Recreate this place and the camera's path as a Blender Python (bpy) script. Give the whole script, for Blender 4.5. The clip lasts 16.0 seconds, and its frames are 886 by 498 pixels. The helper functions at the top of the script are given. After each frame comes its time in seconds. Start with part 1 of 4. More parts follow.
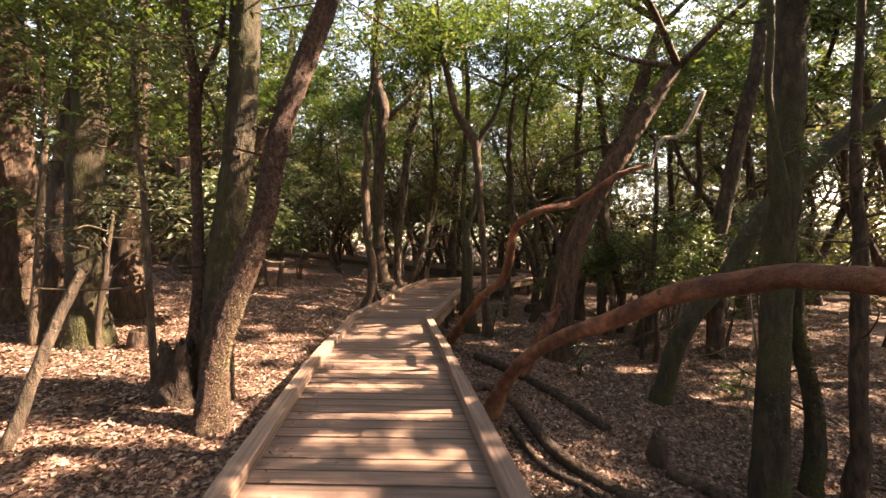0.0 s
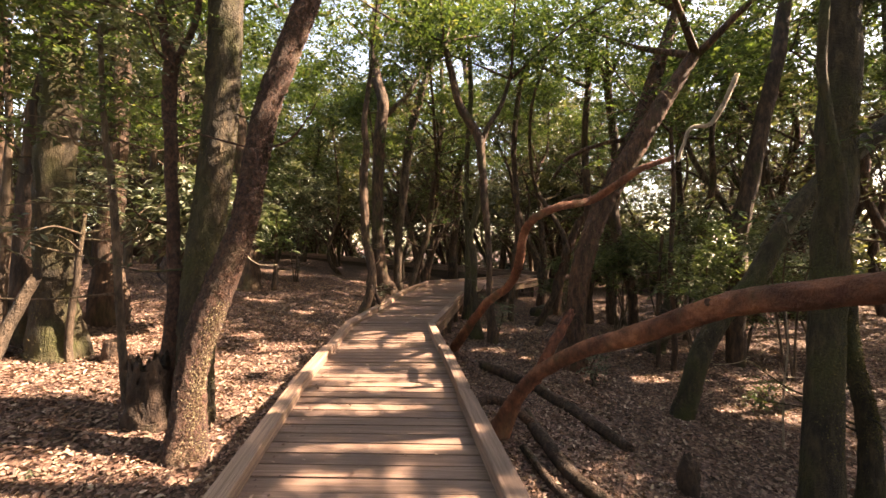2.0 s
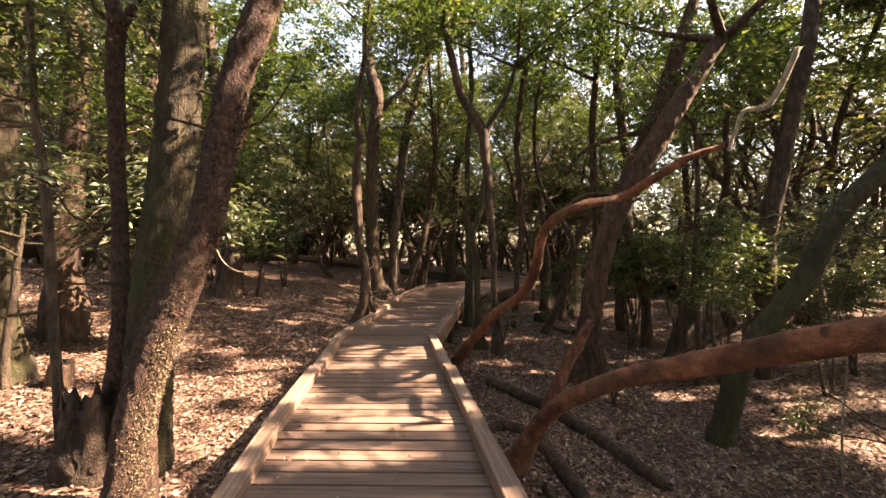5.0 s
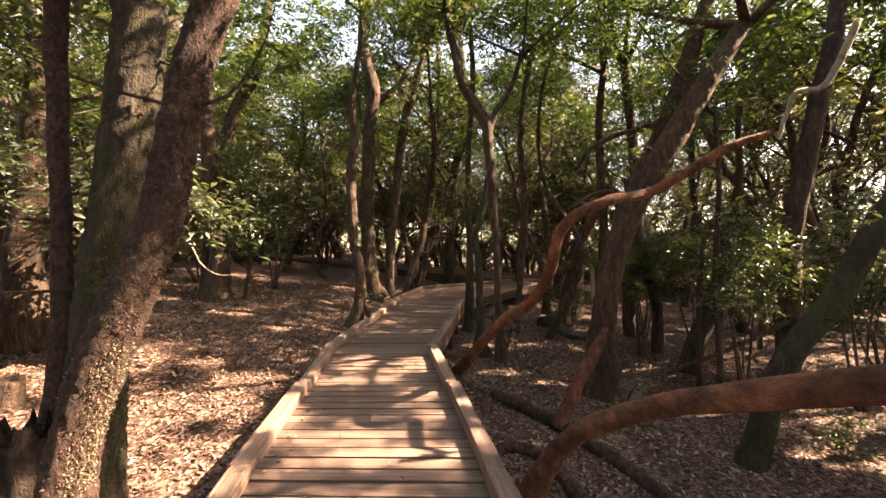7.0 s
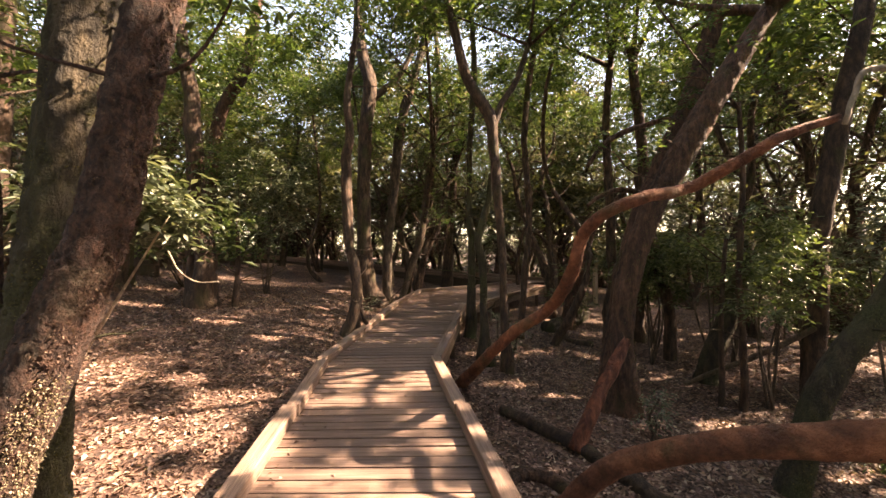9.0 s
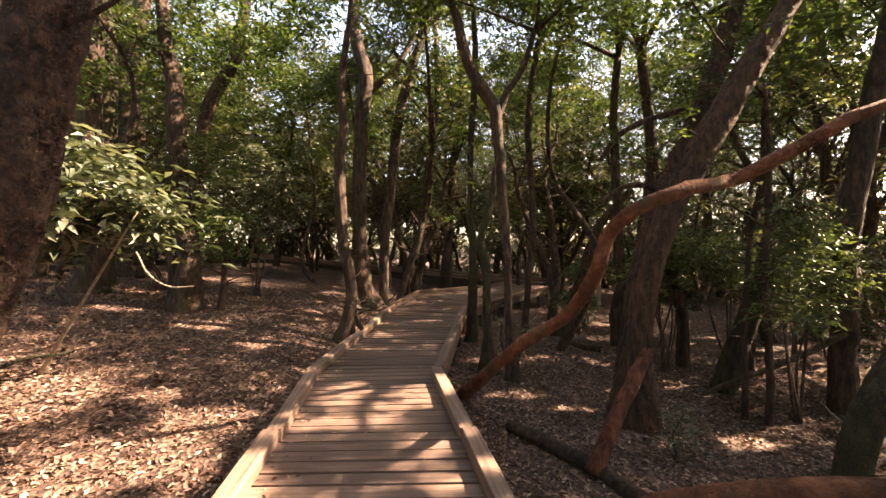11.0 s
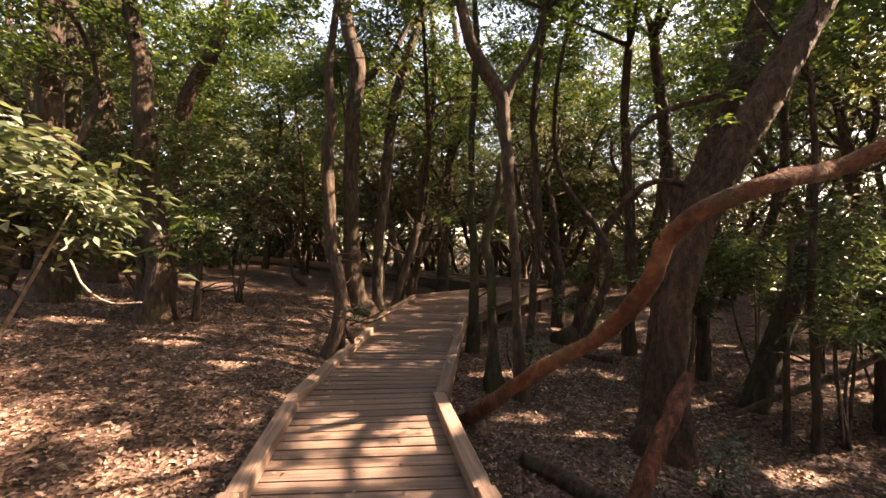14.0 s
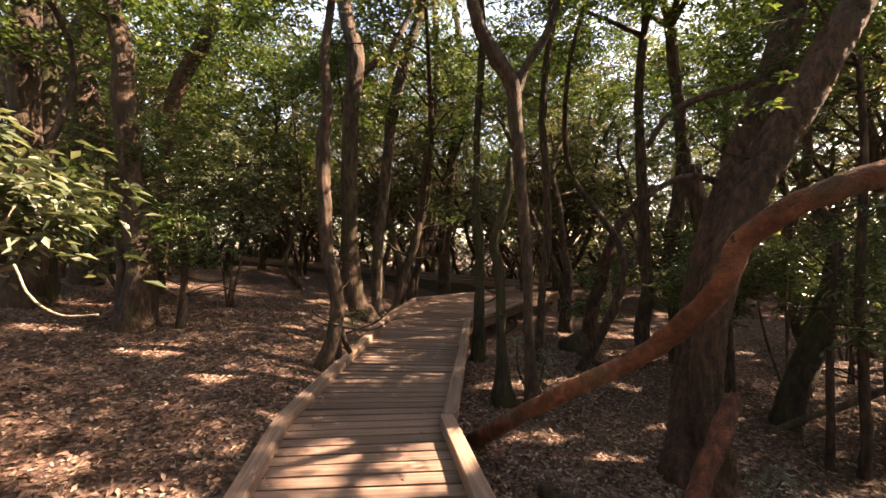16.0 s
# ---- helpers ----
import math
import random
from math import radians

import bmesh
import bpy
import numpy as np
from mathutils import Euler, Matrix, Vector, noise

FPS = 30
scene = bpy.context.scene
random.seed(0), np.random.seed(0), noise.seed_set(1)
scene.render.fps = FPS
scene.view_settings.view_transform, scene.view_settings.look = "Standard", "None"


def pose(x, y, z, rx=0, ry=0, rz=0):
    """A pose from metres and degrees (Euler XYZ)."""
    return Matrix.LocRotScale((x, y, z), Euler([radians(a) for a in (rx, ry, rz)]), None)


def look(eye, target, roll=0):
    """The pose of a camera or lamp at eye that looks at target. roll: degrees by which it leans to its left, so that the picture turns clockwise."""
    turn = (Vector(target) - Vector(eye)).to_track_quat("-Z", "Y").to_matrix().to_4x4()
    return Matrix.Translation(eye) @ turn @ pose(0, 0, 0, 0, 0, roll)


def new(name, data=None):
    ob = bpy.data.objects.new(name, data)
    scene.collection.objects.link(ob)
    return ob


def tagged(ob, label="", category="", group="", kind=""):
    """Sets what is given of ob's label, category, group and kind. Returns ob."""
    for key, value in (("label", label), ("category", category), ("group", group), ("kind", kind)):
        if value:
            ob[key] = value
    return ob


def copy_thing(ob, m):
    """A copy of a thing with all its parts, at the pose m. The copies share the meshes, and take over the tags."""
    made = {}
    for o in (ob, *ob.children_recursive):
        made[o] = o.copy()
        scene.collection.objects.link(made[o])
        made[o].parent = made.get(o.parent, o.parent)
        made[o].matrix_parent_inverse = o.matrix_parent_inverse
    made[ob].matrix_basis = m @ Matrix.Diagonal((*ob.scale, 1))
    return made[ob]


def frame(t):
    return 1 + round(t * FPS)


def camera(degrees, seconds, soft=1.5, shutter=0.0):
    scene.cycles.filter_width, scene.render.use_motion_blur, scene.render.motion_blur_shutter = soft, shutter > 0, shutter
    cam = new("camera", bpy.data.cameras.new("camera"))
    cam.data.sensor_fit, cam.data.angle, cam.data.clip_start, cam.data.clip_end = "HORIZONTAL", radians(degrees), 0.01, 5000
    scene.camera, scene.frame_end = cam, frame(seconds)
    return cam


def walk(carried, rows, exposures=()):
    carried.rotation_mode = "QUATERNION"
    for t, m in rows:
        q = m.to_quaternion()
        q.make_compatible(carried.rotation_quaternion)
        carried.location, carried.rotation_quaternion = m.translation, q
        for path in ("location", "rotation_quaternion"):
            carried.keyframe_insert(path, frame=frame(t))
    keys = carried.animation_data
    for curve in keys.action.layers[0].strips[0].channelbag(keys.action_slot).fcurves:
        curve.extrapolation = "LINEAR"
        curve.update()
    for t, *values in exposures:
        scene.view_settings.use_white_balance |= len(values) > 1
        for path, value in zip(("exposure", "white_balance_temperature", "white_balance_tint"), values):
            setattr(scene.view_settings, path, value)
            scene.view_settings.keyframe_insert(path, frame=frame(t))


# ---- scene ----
cam = camera(94.6, 16.0, 1.5)
METRES, EYE, TILT, LEAN, TURN = 4.2, 1.47, -0.4, 0.0, 0.0
ROWS = [
    (0.0, 0.0, 0.0, 0.0, 0.0, 0.0, -0.0),
    (0.5, -0.0035, 0.0293, -0.0005, -0.05, 0.0, 0.05),
    (1.0, -0.0061, 0.0642, 0.0035, 0.02, -0.04, 0.17),
    (1.5, -0.0074, 0.0939, 0.0053, 0.07, -0.01, 0.23),
    (2.0, -0.0113, 0.1234, 0.0042, 0.07, 0.06, 0.17),
    (2.5, -0.0169, 0.1531, 0.0025, 0.01, 0.05, 0.14),
    (3.0, -0.0268, 0.188, 0.0059, -0.07, 0.04, 0.09),
    (3.5, -0.0343, 0.2171, 0.0111, -0.19, -0.02, 0.08),
    (4.0, -0.0402, 0.2458, 0.0134, -0.45, 0.11, 0.15),
    (6.5, -0.0496, 0.404, 0.0186, -1.06, 0.16, 0.19),
    (7.0, -0.0582, 0.4383, 0.02, -1.22, 0.16, 0.12),
    (7.5, -0.0685, 0.4706, 0.0257, -1.38, 0.13, 0.1),
    (8.0, -0.0771, 0.5009, 0.0283, -1.53, 0.1, 0.14),
    (8.5, -0.0817, 0.5287, 0.0277, -1.66, 0.12, 0.18),
    (9.0, -0.0811, 0.5613, 0.0283, -1.78, 0.26, 0.25),
    (11.5, -0.0967, 0.7122, 0.0342, -2.25, 0.17, 0.19),
    (12.0, -0.103, 0.742, 0.0388, -2.35, 0.17, 0.18),
    (12.5, -0.1065, 0.7675, 0.0405, -2.56, 0.32, 0.28),
    (13.0, -0.1082, 0.7979, 0.0403, -2.84, 0.38, 0.29),
    (13.5, -0.1078, 0.8283, 0.0425, -2.98, 0.27, 0.29),
    (14.0, -0.1075, 0.8608, 0.0461, -3.0, 0.18, 0.31),
    (14.5, -0.1077, 0.8884, 0.0468, -2.99, 0.25, 0.38),
    (15.0, -0.1105, 0.9189, 0.0443, -2.99, 0.28, 0.36),
    (15.5, -0.1157, 0.95, 0.0443, -3.08, 0.3, 0.33),
    (16.0, -0.1223, 0.9845, 0.0505, -3.12, 0.28, 0.21),
]
walk(cam, [(t, pose(0, 0, EYE, TILT, LEAN, TURN) @ pose(METRES * x, METRES * y, METRES * z, 90 + pitch, roll, yaw)) for t, x, y, z, yaw, pitch, roll in ROWS],
     [(0.0, 2.88, 9700, 24), (8.0, 2.88, 9700, 24), (12.0, 2.7, 9700, 24), (16.0, 2.74, 9700, 25)])

# ---- world, sun, exposure ----
SUN_DIR = Vector((0.74, 0.08, 0.67)).normalized()
world = bpy.data.worlds.new("sky")
scene.world = world
world.use_nodes = True
wn = world.node_tree.nodes
sky = wn.new("ShaderNodeTexSky")
sky.sky_type, sky.sun_disc = "NISHITA", False
sky.sun_elevation = math.asin(SUN_DIR.z)
sky.sun_rotation = math.atan2(SUN_DIR.x, SUN_DIR.y)
wn["Background"].inputs[1].default_value = 0.13
world.node_tree.links.new(sky.outputs[0], wn["Background"].inputs[0])
sun_data = bpy.data.lights.new("sun", "SUN")
sun_data.energy, sun_data.angle, sun_data.color = 5.0, radians(0.6), (1.0, 0.93, 0.83)
sun = new("sun", sun_data)
sun.matrix_world = look((30, 4, 27), (30 - SUN_DIR.x, 4 - SUN_DIR.y, 27 - SUN_DIR.z))


# ---- materials ----
def nodes_of(name):
    m = bpy.data.materials.new(name)
    m.use_nodes = True
    return m, m.node_tree.nodes, m.node_tree.links, m.node_tree.nodes["Principled BSDF"]


def ramp(n, stops):
    r = n.new("ShaderNodeValToRGB")
    while len(r.color_ramp.elements) < len(stops):
        r.color_ramp.elements.new(0.5)
    for e, (p, c) in zip(r.color_ramp.elements, stops):
        e.position, e.color = p, (*c, 1)
    return r


def noise_tex(n, l, scale, detail, coord, stretch=(1, 1, 1)):
    mp = n.new("ShaderNodeMapping")
    mp.inputs["Scale"].default_value = stretch
    l.new(coord, mp.inputs[0])
    t = n.new("ShaderNodeTexNoise")
    t.inputs["Scale"].default_value, t.inputs["Detail"].default_value = scale, detail
    l.new(mp.outputs[0], t.inputs["Vector"])
    return t


def mix(n, l, kind, fac, a, b):
    x = n.new("ShaderNodeMix")
    x.data_type, x.blend_type = "RGBA", kind
    for value, socket in ((fac, x.inputs[0]), (a, x.inputs[6]), (b, x.inputs[7])):
        if hasattr(value, "links"):
            l.new(value, socket)
        else:
            socket.default_value = value
    return x.outputs[2]


def bump(n, l, height, strength, distance, bsdf):
    b = n.new("ShaderNodeBump")
    b.inputs["Strength"].default_value, b.inputs["Distance"].default_value = strength, distance
    l.new(height, b.inputs["Height"])
    l.new(b.outputs[0], bsdf.inputs["Normal"])


def timber(name, dark, mid, light):
    """Weathered sawn timber with grain along the object's x axis."""
    m, n, l, p = nodes_of(name)
    co = n.new("ShaderNodeTexCoord").outputs["Object"]
    info = n.new("ShaderNodeObjectInfo")
    off = n.new("ShaderNodeVectorMath")
    off.operation = "MULTIPLY_ADD"
    l.new(info.outputs["Random"], off.inputs[0])
    off.inputs[1].default_value = (17, 31, 23)
    l.new(co, off.inputs[2])
    grain = noise_tex(n, l, 3.0, 8, off.outputs[0], (1.2, 26, 26))
    wear = noise_tex(n, l, 2.2, 4, off.outputs[0], (1, 2, 2))
    r = ramp(n, [(0.28, dark), (0.5, mid), (0.75, light)])
    l.new(grain.outputs[0], r.inputs[0])
    w = ramp(n, [(0.3, (0.55, 0.52, 0.5)), (0.7, (1.15, 1.1, 1.05))])
    l.new(wear.outputs[0], w.inputs[0])
    c = mix(n, l, "MULTIPLY", 1.0, r.outputs[0], w.outputs[0])
    v = ramp(n, [(0.0, (0.72, 0.7, 0.7)), (1.0, (1.12, 1.08, 1.02))])
    l.new(info.outputs["Random"], v.inputs[0])
    c = mix(n, l, "MULTIPLY", 1.0, c, v.outputs[0])
    l.new(c, p.inputs["Base Color"])
    p.inputs["Roughness"].default_value = 0.72
    bump(n, l, grain.outputs[0], 0.5, 0.006, p)
    return m


def bark(name, dark, light, moss_amount, moss=(0.05, 0.05, 0.014), coarse=9.0, stretch=(1, 1, 0.3)):
    m, n, l, p = nodes_of(name)
    co = n.new("ShaderNodeTexCoord").outputs["Object"]
    ridge = noise_tex(n, l, coarse * 1.6, 10, co, stretch)
    ridge.inputs["Roughness"].default_value = 0.68
    patch = noise_tex(n, l, 1.3, 5, co)
    fine = noise_tex(n, l, 60, 4, co)
    r = ramp(n, [(0.36, dark), (0.5, tuple(0.5 * (a + b) for a, b in zip(dark, light))), (0.64, tuple(1.25 * v for v in light))])
    l.new(ridge.outputs[0], r.inputs[0])
    tone = ramp(n, [(0.3, (0.6, 0.6, 0.62)), (0.7, (1.25, 1.2, 1.12))])
    l.new(patch.outputs[0], tone.inputs[0])
    c = mix(n, l, "MULTIPLY", 1.0, r.outputs[0], tone.outputs[0])
    mm = noise_tex(n, l, 2.4, 7, co, (1, 1, 0.6))
    mr = ramp(n, [(0.62 - 0.3 * moss_amount, (0, 0, 0)), (0.8 - 0.25 * moss_amount, (1, 1, 1))])
    l.new(mm.outputs[0], mr.inputs[0])
    mc = ramp(n, [(0.3, tuple(0.5 * v for v in moss)), (0.7, tuple(1.5 * v for v in moss))])
    l.new(fine.outputs[0], mc.inputs[0])
    c = mix(n, l, "MIX", mr.outputs[0], c, mc.outputs[0])
    l.new(c, p.inputs["Base Color"])
    p.inputs["Roughness"].default_value = 0.85
    h = mix(n, l, "ADD", 0.35, ridge.outputs[0], fine.outputs[0])
    bump(n, l, h, 1.0, 0.06, p)
    return m


def leaf_material(name, stops, through_light=0.35, rough=0.4):
    m, n, l, p = nodes_of(name)
    geo = n.new("ShaderNodeNewGeometry")
    r = ramp(n, stops)
    l.new(geo.outputs["Random Per Island"], r.inputs[0])
    l.new(r.outputs[0], p.inputs["Base Color"])
    p.inputs["Roughness"].default_value = rough
    t = n.new("ShaderNodeBsdfTranslucent")
    bright = mix(n, l, "MULTIPLY", 1.0, r.outputs[0], (1.45, 1.5, 0.8, 1))
    l.new(bright, t.inputs[0])
    s = n.new("ShaderNodeMixShader")
    s.inputs[0].default_value = through_light
    l.new(p.outputs[0], s.inputs[1])
    l.new(t.outputs[0], s.inputs[2])
    l.new(s.outputs[0], n["Material Output"].inputs[0])
    return m


def soil_material():
    m, n, l, p = nodes_of("leaf_litter_soil")
    co = n.new("ShaderNodeTexCoord").outputs["Object"]
    warp = noise_tex(n, l, 9, 3, co)
    wv = mix(n, l, "LINEAR_LIGHT", 0.05, co, warp.outputs["Color"])
    cell = n.new("ShaderNodeTexVoronoi")
    cell.inputs["Scale"].default_value = 26
    l.new(wv, cell.inputs["Vector"])
    r = ramp(n, [(0.1, (0.028, 0.016, 0.013)), (0.45, (0.09, 0.053, 0.042)), (0.75, (0.18, 0.11, 0.086)), (1.0, (0.34, 0.25, 0.2))])
    l.new(cell.outputs["Color"], r.inputs[0])
    big = noise_tex(n, l, 0.7, 6, co)
    tone = ramp(n, [(0.3, (0.6, 0.56, 0.54)), (0.7, (1.2, 1.15, 1.1))])
    l.new(big.outputs[0], tone.inputs[0])
    l.new(mix(n, l, "MULTIPLY", 1.0, r.outputs[0], tone.outputs[0]), p.inputs["Base Color"])
    p.inputs["Roughness"].default_value = 0.9
    bump(n, l, cell.outputs["Distance"], 0.7, 0.03, p)
    return m


PLANK = timber("weathered_deck_timber", (0.11, 0.07, 0.058), (0.24, 0.165, 0.14), (0.38, 0.28, 0.245))
KERB = timber("weathered_kerb_timber", (0.14, 0.096, 0.08), (0.3, 0.212, 0.178), (0.45, 0.345, 0.295))
BEAM = timber("dark_support_timber", (0.05, 0.034, 0.025), (0.11, 0.075, 0.052), (0.18, 0.13, 0.09))
PALE = timber("pale_post_timber", (0.3, 0.24, 0.18), (0.5, 0.42, 0.33), (0.62, 0.54, 0.44))
BARK = bark("brown_bark", (0.022, 0.014, 0.010), (0.11, 0.066, 0.045), 0.22)
BARK_MOSS = bark("mossy_bark", (0.018, 0.014, 0.009), (0.075, 0.056, 0.034), 0.6, (0.045, 0.048, 0.013))
BARK_RED = bark("red_bark", (0.032, 0.017, 0.011), (0.135, 0.07, 0.046), 0.16, coarse=10.0)
BARK_GREY = bark("grey_bark", (0.035, 0.025, 0.018), (0.14, 0.10, 0.072), 0.25)
BARK_ORANGE = bark("smooth_orange_bark", (0.10, 0.035, 0.02), (0.32, 0.125, 0.07), 0.2, (0.085, 0.07, 0.035), 6.0, (1, 0.45, 0.6))
BARK_SNAG = bark("stripped_red_wood", (0.075, 0.024, 0.015), (0.25, 0.085, 0.05), 0.05, coarse=9.0)
BARK_LICHEN = bark("scaly_bark", (0.022, 0.011, 0.008), (0.12, 0.06, 0.044), 0.12, (0.2, 0.15, 0.1), 20.0, (1, 1, 0.65))
LOG = bark("dead_log_bark", (0.018, 0.011, 0.008), (0.08, 0.05, 0.036), 0.12)
DEAD = bark("bleached_dead_wood", (0.25, 0.2, 0.15), (0.5, 0.42, 0.33), 0.0)
LEAF = leaf_material("laurel_leaf", [(0.0, (0.028, 0.05, 0.02)), (0.5, (0.055, 0.092, 0.032)), (0.85, (0.085, 0.125, 0.042)), (1.0, (0.16, 0.17, 0.07))], 0.38)
LEAF_LIGHT = leaf_material("young_leaf", [(0.0, (0.04, 0.058, 0.032)), (0.6, (0.085, 0.105, 0.066)), (1.0, (0.26, 0.27, 0.21))], 0.22)
SHRUB = leaf_material("shrub_leaf", [(0.0, (0.03, 0.05, 0.022)), (0.6, (0.06, 0.09, 0.036)), (1.0, (0.16, 0.19, 0.09))], 0.3, 0.33)
LEAF_FAR = leaf_material("canopy_leaf", [(0.0, (0.038, 0.046, 0.026)), (0.6, (0.078, 0.086, 0.044)), (1.0, (0.17, 0.16, 0.095))], 0.36)
LITTER = leaf_material("fallen_leaf", [(0.0, (0.045, 0.024, 0.02)), (0.35, (0.14, 0.077, 0.06)), (0.7, (0.28, 0.17, 0.135)), (0.9, (0.36, 0.25, 0.2)), (1.0, (0.46, 0.36, 0.28))], 0.1, 0.6)
LICHEN_TUFT = leaf_material("lichen_tuft", [(0.0, (0.03, 0.016, 0.012)), (0.6, (0.085, 0.046, 0.033)), (1.0, (0.17, 0.11, 0.08))], 0.2, 0.8)
# pale colours stand in for sunlight on the leaning tree's foot
SUNLIT_TUFT = leaf_material("sunlit_foot_tuft", [(0.0, (0.10, 0.07, 0.045)), (0.5, (0.24, 0.19, 0.125)), (1.0, (0.40, 0.35, 0.25))], 0.2, 0.8)
MOSS = leaf_material("moss_tuft", [(0.0, (0.03, 0.026, 0.012)), (0.5, (0.075, 0.07, 0.022)), (1.0, (0.16, 0.13, 0.055))], 0.2, 0.8)
SOIL = soil_material()


# ---- helpers of this scene ----
def clamp(v, a, b):
    return max(a, min(b, v))


# west edge and east edge, station by station
STATIONS = [((-0.70, -2.5, 0), (1.00, -2.5, 0)), ((-1.60, 4.57, 0), (0.21, 4.5, 0)), ((-1.86, 7.9, 0), (-0.20, 7.95, 0)), ((-1.32, 13.9, 0), (0.60, 13.2, 0)),
            ((-0.76, 17.0, 0), (1.7, 14.9, 0)), ((1.35, 18.5, 0), (3.0, 17.0, 0)), ((3.4, 20.5, 0.02), (4.7, 19.0, 0.02))]
RETURN = [((5.0, 21.0, 0.03), (3.6, 19.8, 0.03)), ((-2.2, 27.6, 0.30), (-2.6, 26.0, 0.30)), ((-14, 30.6, 1.25), (-14, 29.1, 1.25)), ((-21, 24, 1.62), (-19.6, 23.4, 1.62)), ((-21, 11, 1.75), (-19.5, 11, 1.75))]
WALK_LINES = [tuple(tuple((p + q) / 2 for p, q in zip(*s)) for s in pair) for run in (STATIONS, RETURN) for pair in zip(run, run[1:])]


def ground_height(x, y):
    """Bank to the west of the boardwalk, hollow to the east of it."""
    west = -0.38 + 0.085 * (clamp(y, 1, 11) - 4.2) + 0.11 * min(-x - 2.5, 6.5) - 0.017 * clamp(y - 11, 0, 15)
    east = -0.75 - 0.055 * clamp(x - 0.5, -0.5, 3.5) + 0.09 * (clamp(y, 4, 8) - 8) + 0.03 * (clamp(y, 8, 16) - 8)
    mid = -0.05 - 0.115 * y if y < 7.9 else -0.96 + 0.12 * (min(y, 20) - 7.9)
    k = clamp((x - mid + 0.9) / 1.5, 0, 1)
    k = k * k * (3 - 2 * k)
    z = west * (1 - k) + east * k
    for (x0, y0, z0), (x1, y1, z1) in WALK_LINES:
        dx, dy = x1 - x0, y1 - y0
        t = clamp(((x - x0) * dx + (y - y0) * dy) / (dx * dx + dy * dy), 0, 1)
        d = math.hypot(x - x0 - t * dx, y - y0 - t * dy)
        z = min(z, z0 + t * (z1 - z0) - 0.2 + 0.3 * max(0.0, d - 0.85))
    return z


def mesh_object(name, verts, faces, material, smooth=True):
    me = bpy.data.meshes.new(name)
    me.from_pydata(verts, [], faces)
    me.materials.append(material)
    if smooth:
        me.shade_smooth()
    return new(name, me)


def spline(points, per):
    """Smooth run of points, per steps between each two."""
    p = np.array(points, float)
    e = np.vstack([2 * p[0] - p[1], p, 2 * p[-1] - p[-2]])
    out = []
    for i in range(1, len(e) - 2):
        a, b, c, d = e[i - 1:i + 3]
        for t in np.arange(per) / per:
            out.append(0.5 * (2 * b + (c - a) * t + (2 * a - 5 * b + 4 * c - d) * t ** 2 + (3 * b - a - 3 * c + d) * t ** 3))
    out.append(p[-1])
    return np.array(out)


def tube(name, points, material, sides=12, per=5, rough=0.1, seed=0, jagged=0.0, origin=(0, 0, 0)):
    """A tapered, knobbly stem through control points (x, y, z, radius)."""
    rng = np.random.default_rng(seed)
    n_control = len(points)
    s = spline(points, per)
    c, r = s[:, :3] - np.array(origin), np.maximum(s[:, 3], 0.004)
    if rough > 0.05 and n_control > 3:
        bend = rng.normal(0, 1, c.shape)
        bend = (np.roll(bend, 1, 0) + bend + np.roll(bend, -1, 0)) / 3
        bend[0] = bend[-1] = 0
        gap = np.linalg.norm(np.diff(c, axis=0), axis=1).mean()
        c = c + bend * np.minimum(r * 0.22, gap * 0.1)[:, None]
    t = np.gradient(c, axis=0)
    t /= np.linalg.norm(t, axis=1)[:, None]
    ref = np.array([0.31, 0.95, 0.02]) if abs(t[0][2]) > 0.6 else np.array([0.05, 0.1, 1.0])
    u = np.cross(t, ref)
    u /= np.linalg.norm(u, axis=1)[:, None]
    v = np.cross(t, u)
    a = np.arange(sides) * 2 * np.pi / sides
    n = len(s)
    lobes = sum(np.sin(k * a[None, :] + rng.uniform(0, 6) + np.cumsum(rng.normal(0, 0.22, n))[:, None]) / k for k in (2, 3, 5))
    wob = 1 + rough * lobes * 0.75 + rng.normal(0, rough * 0.33, (n, sides))
    rr = r[:, None] * wob
    verts = c[:, None, :] + rr[:, :, None] * (np.cos(a)[None, :, None] * u[:, None, :] + np.sin(a)[None, :, None] * v[:, None, :])
    if jagged:
        verts[-1] += t[-1] * rng.uniform(-jagged, jagged, sides)[:, None]
    verts = [tuple(q) for q in verts.reshape(-1, 3)] + [tuple(c[0]), tuple(c[-1] - t[-1] * jagged)]
    faces = [(i * sides + j, i * sides + (j + 1) % sides, (i + 1) * sides + (j + 1) % sides, (i + 1) * sides + j) for i in range(n - 1) for j in range(sides)]
    faces += [((j + 1) % sides, j, n * sides) for j in range(sides)]
    faces += [((n - 1) * sides + j, (n - 1) * sides + (j + 1) % sides, n * sides + 1) for j in range(sides)]
    return mesh_object(name, verts, faces, material)


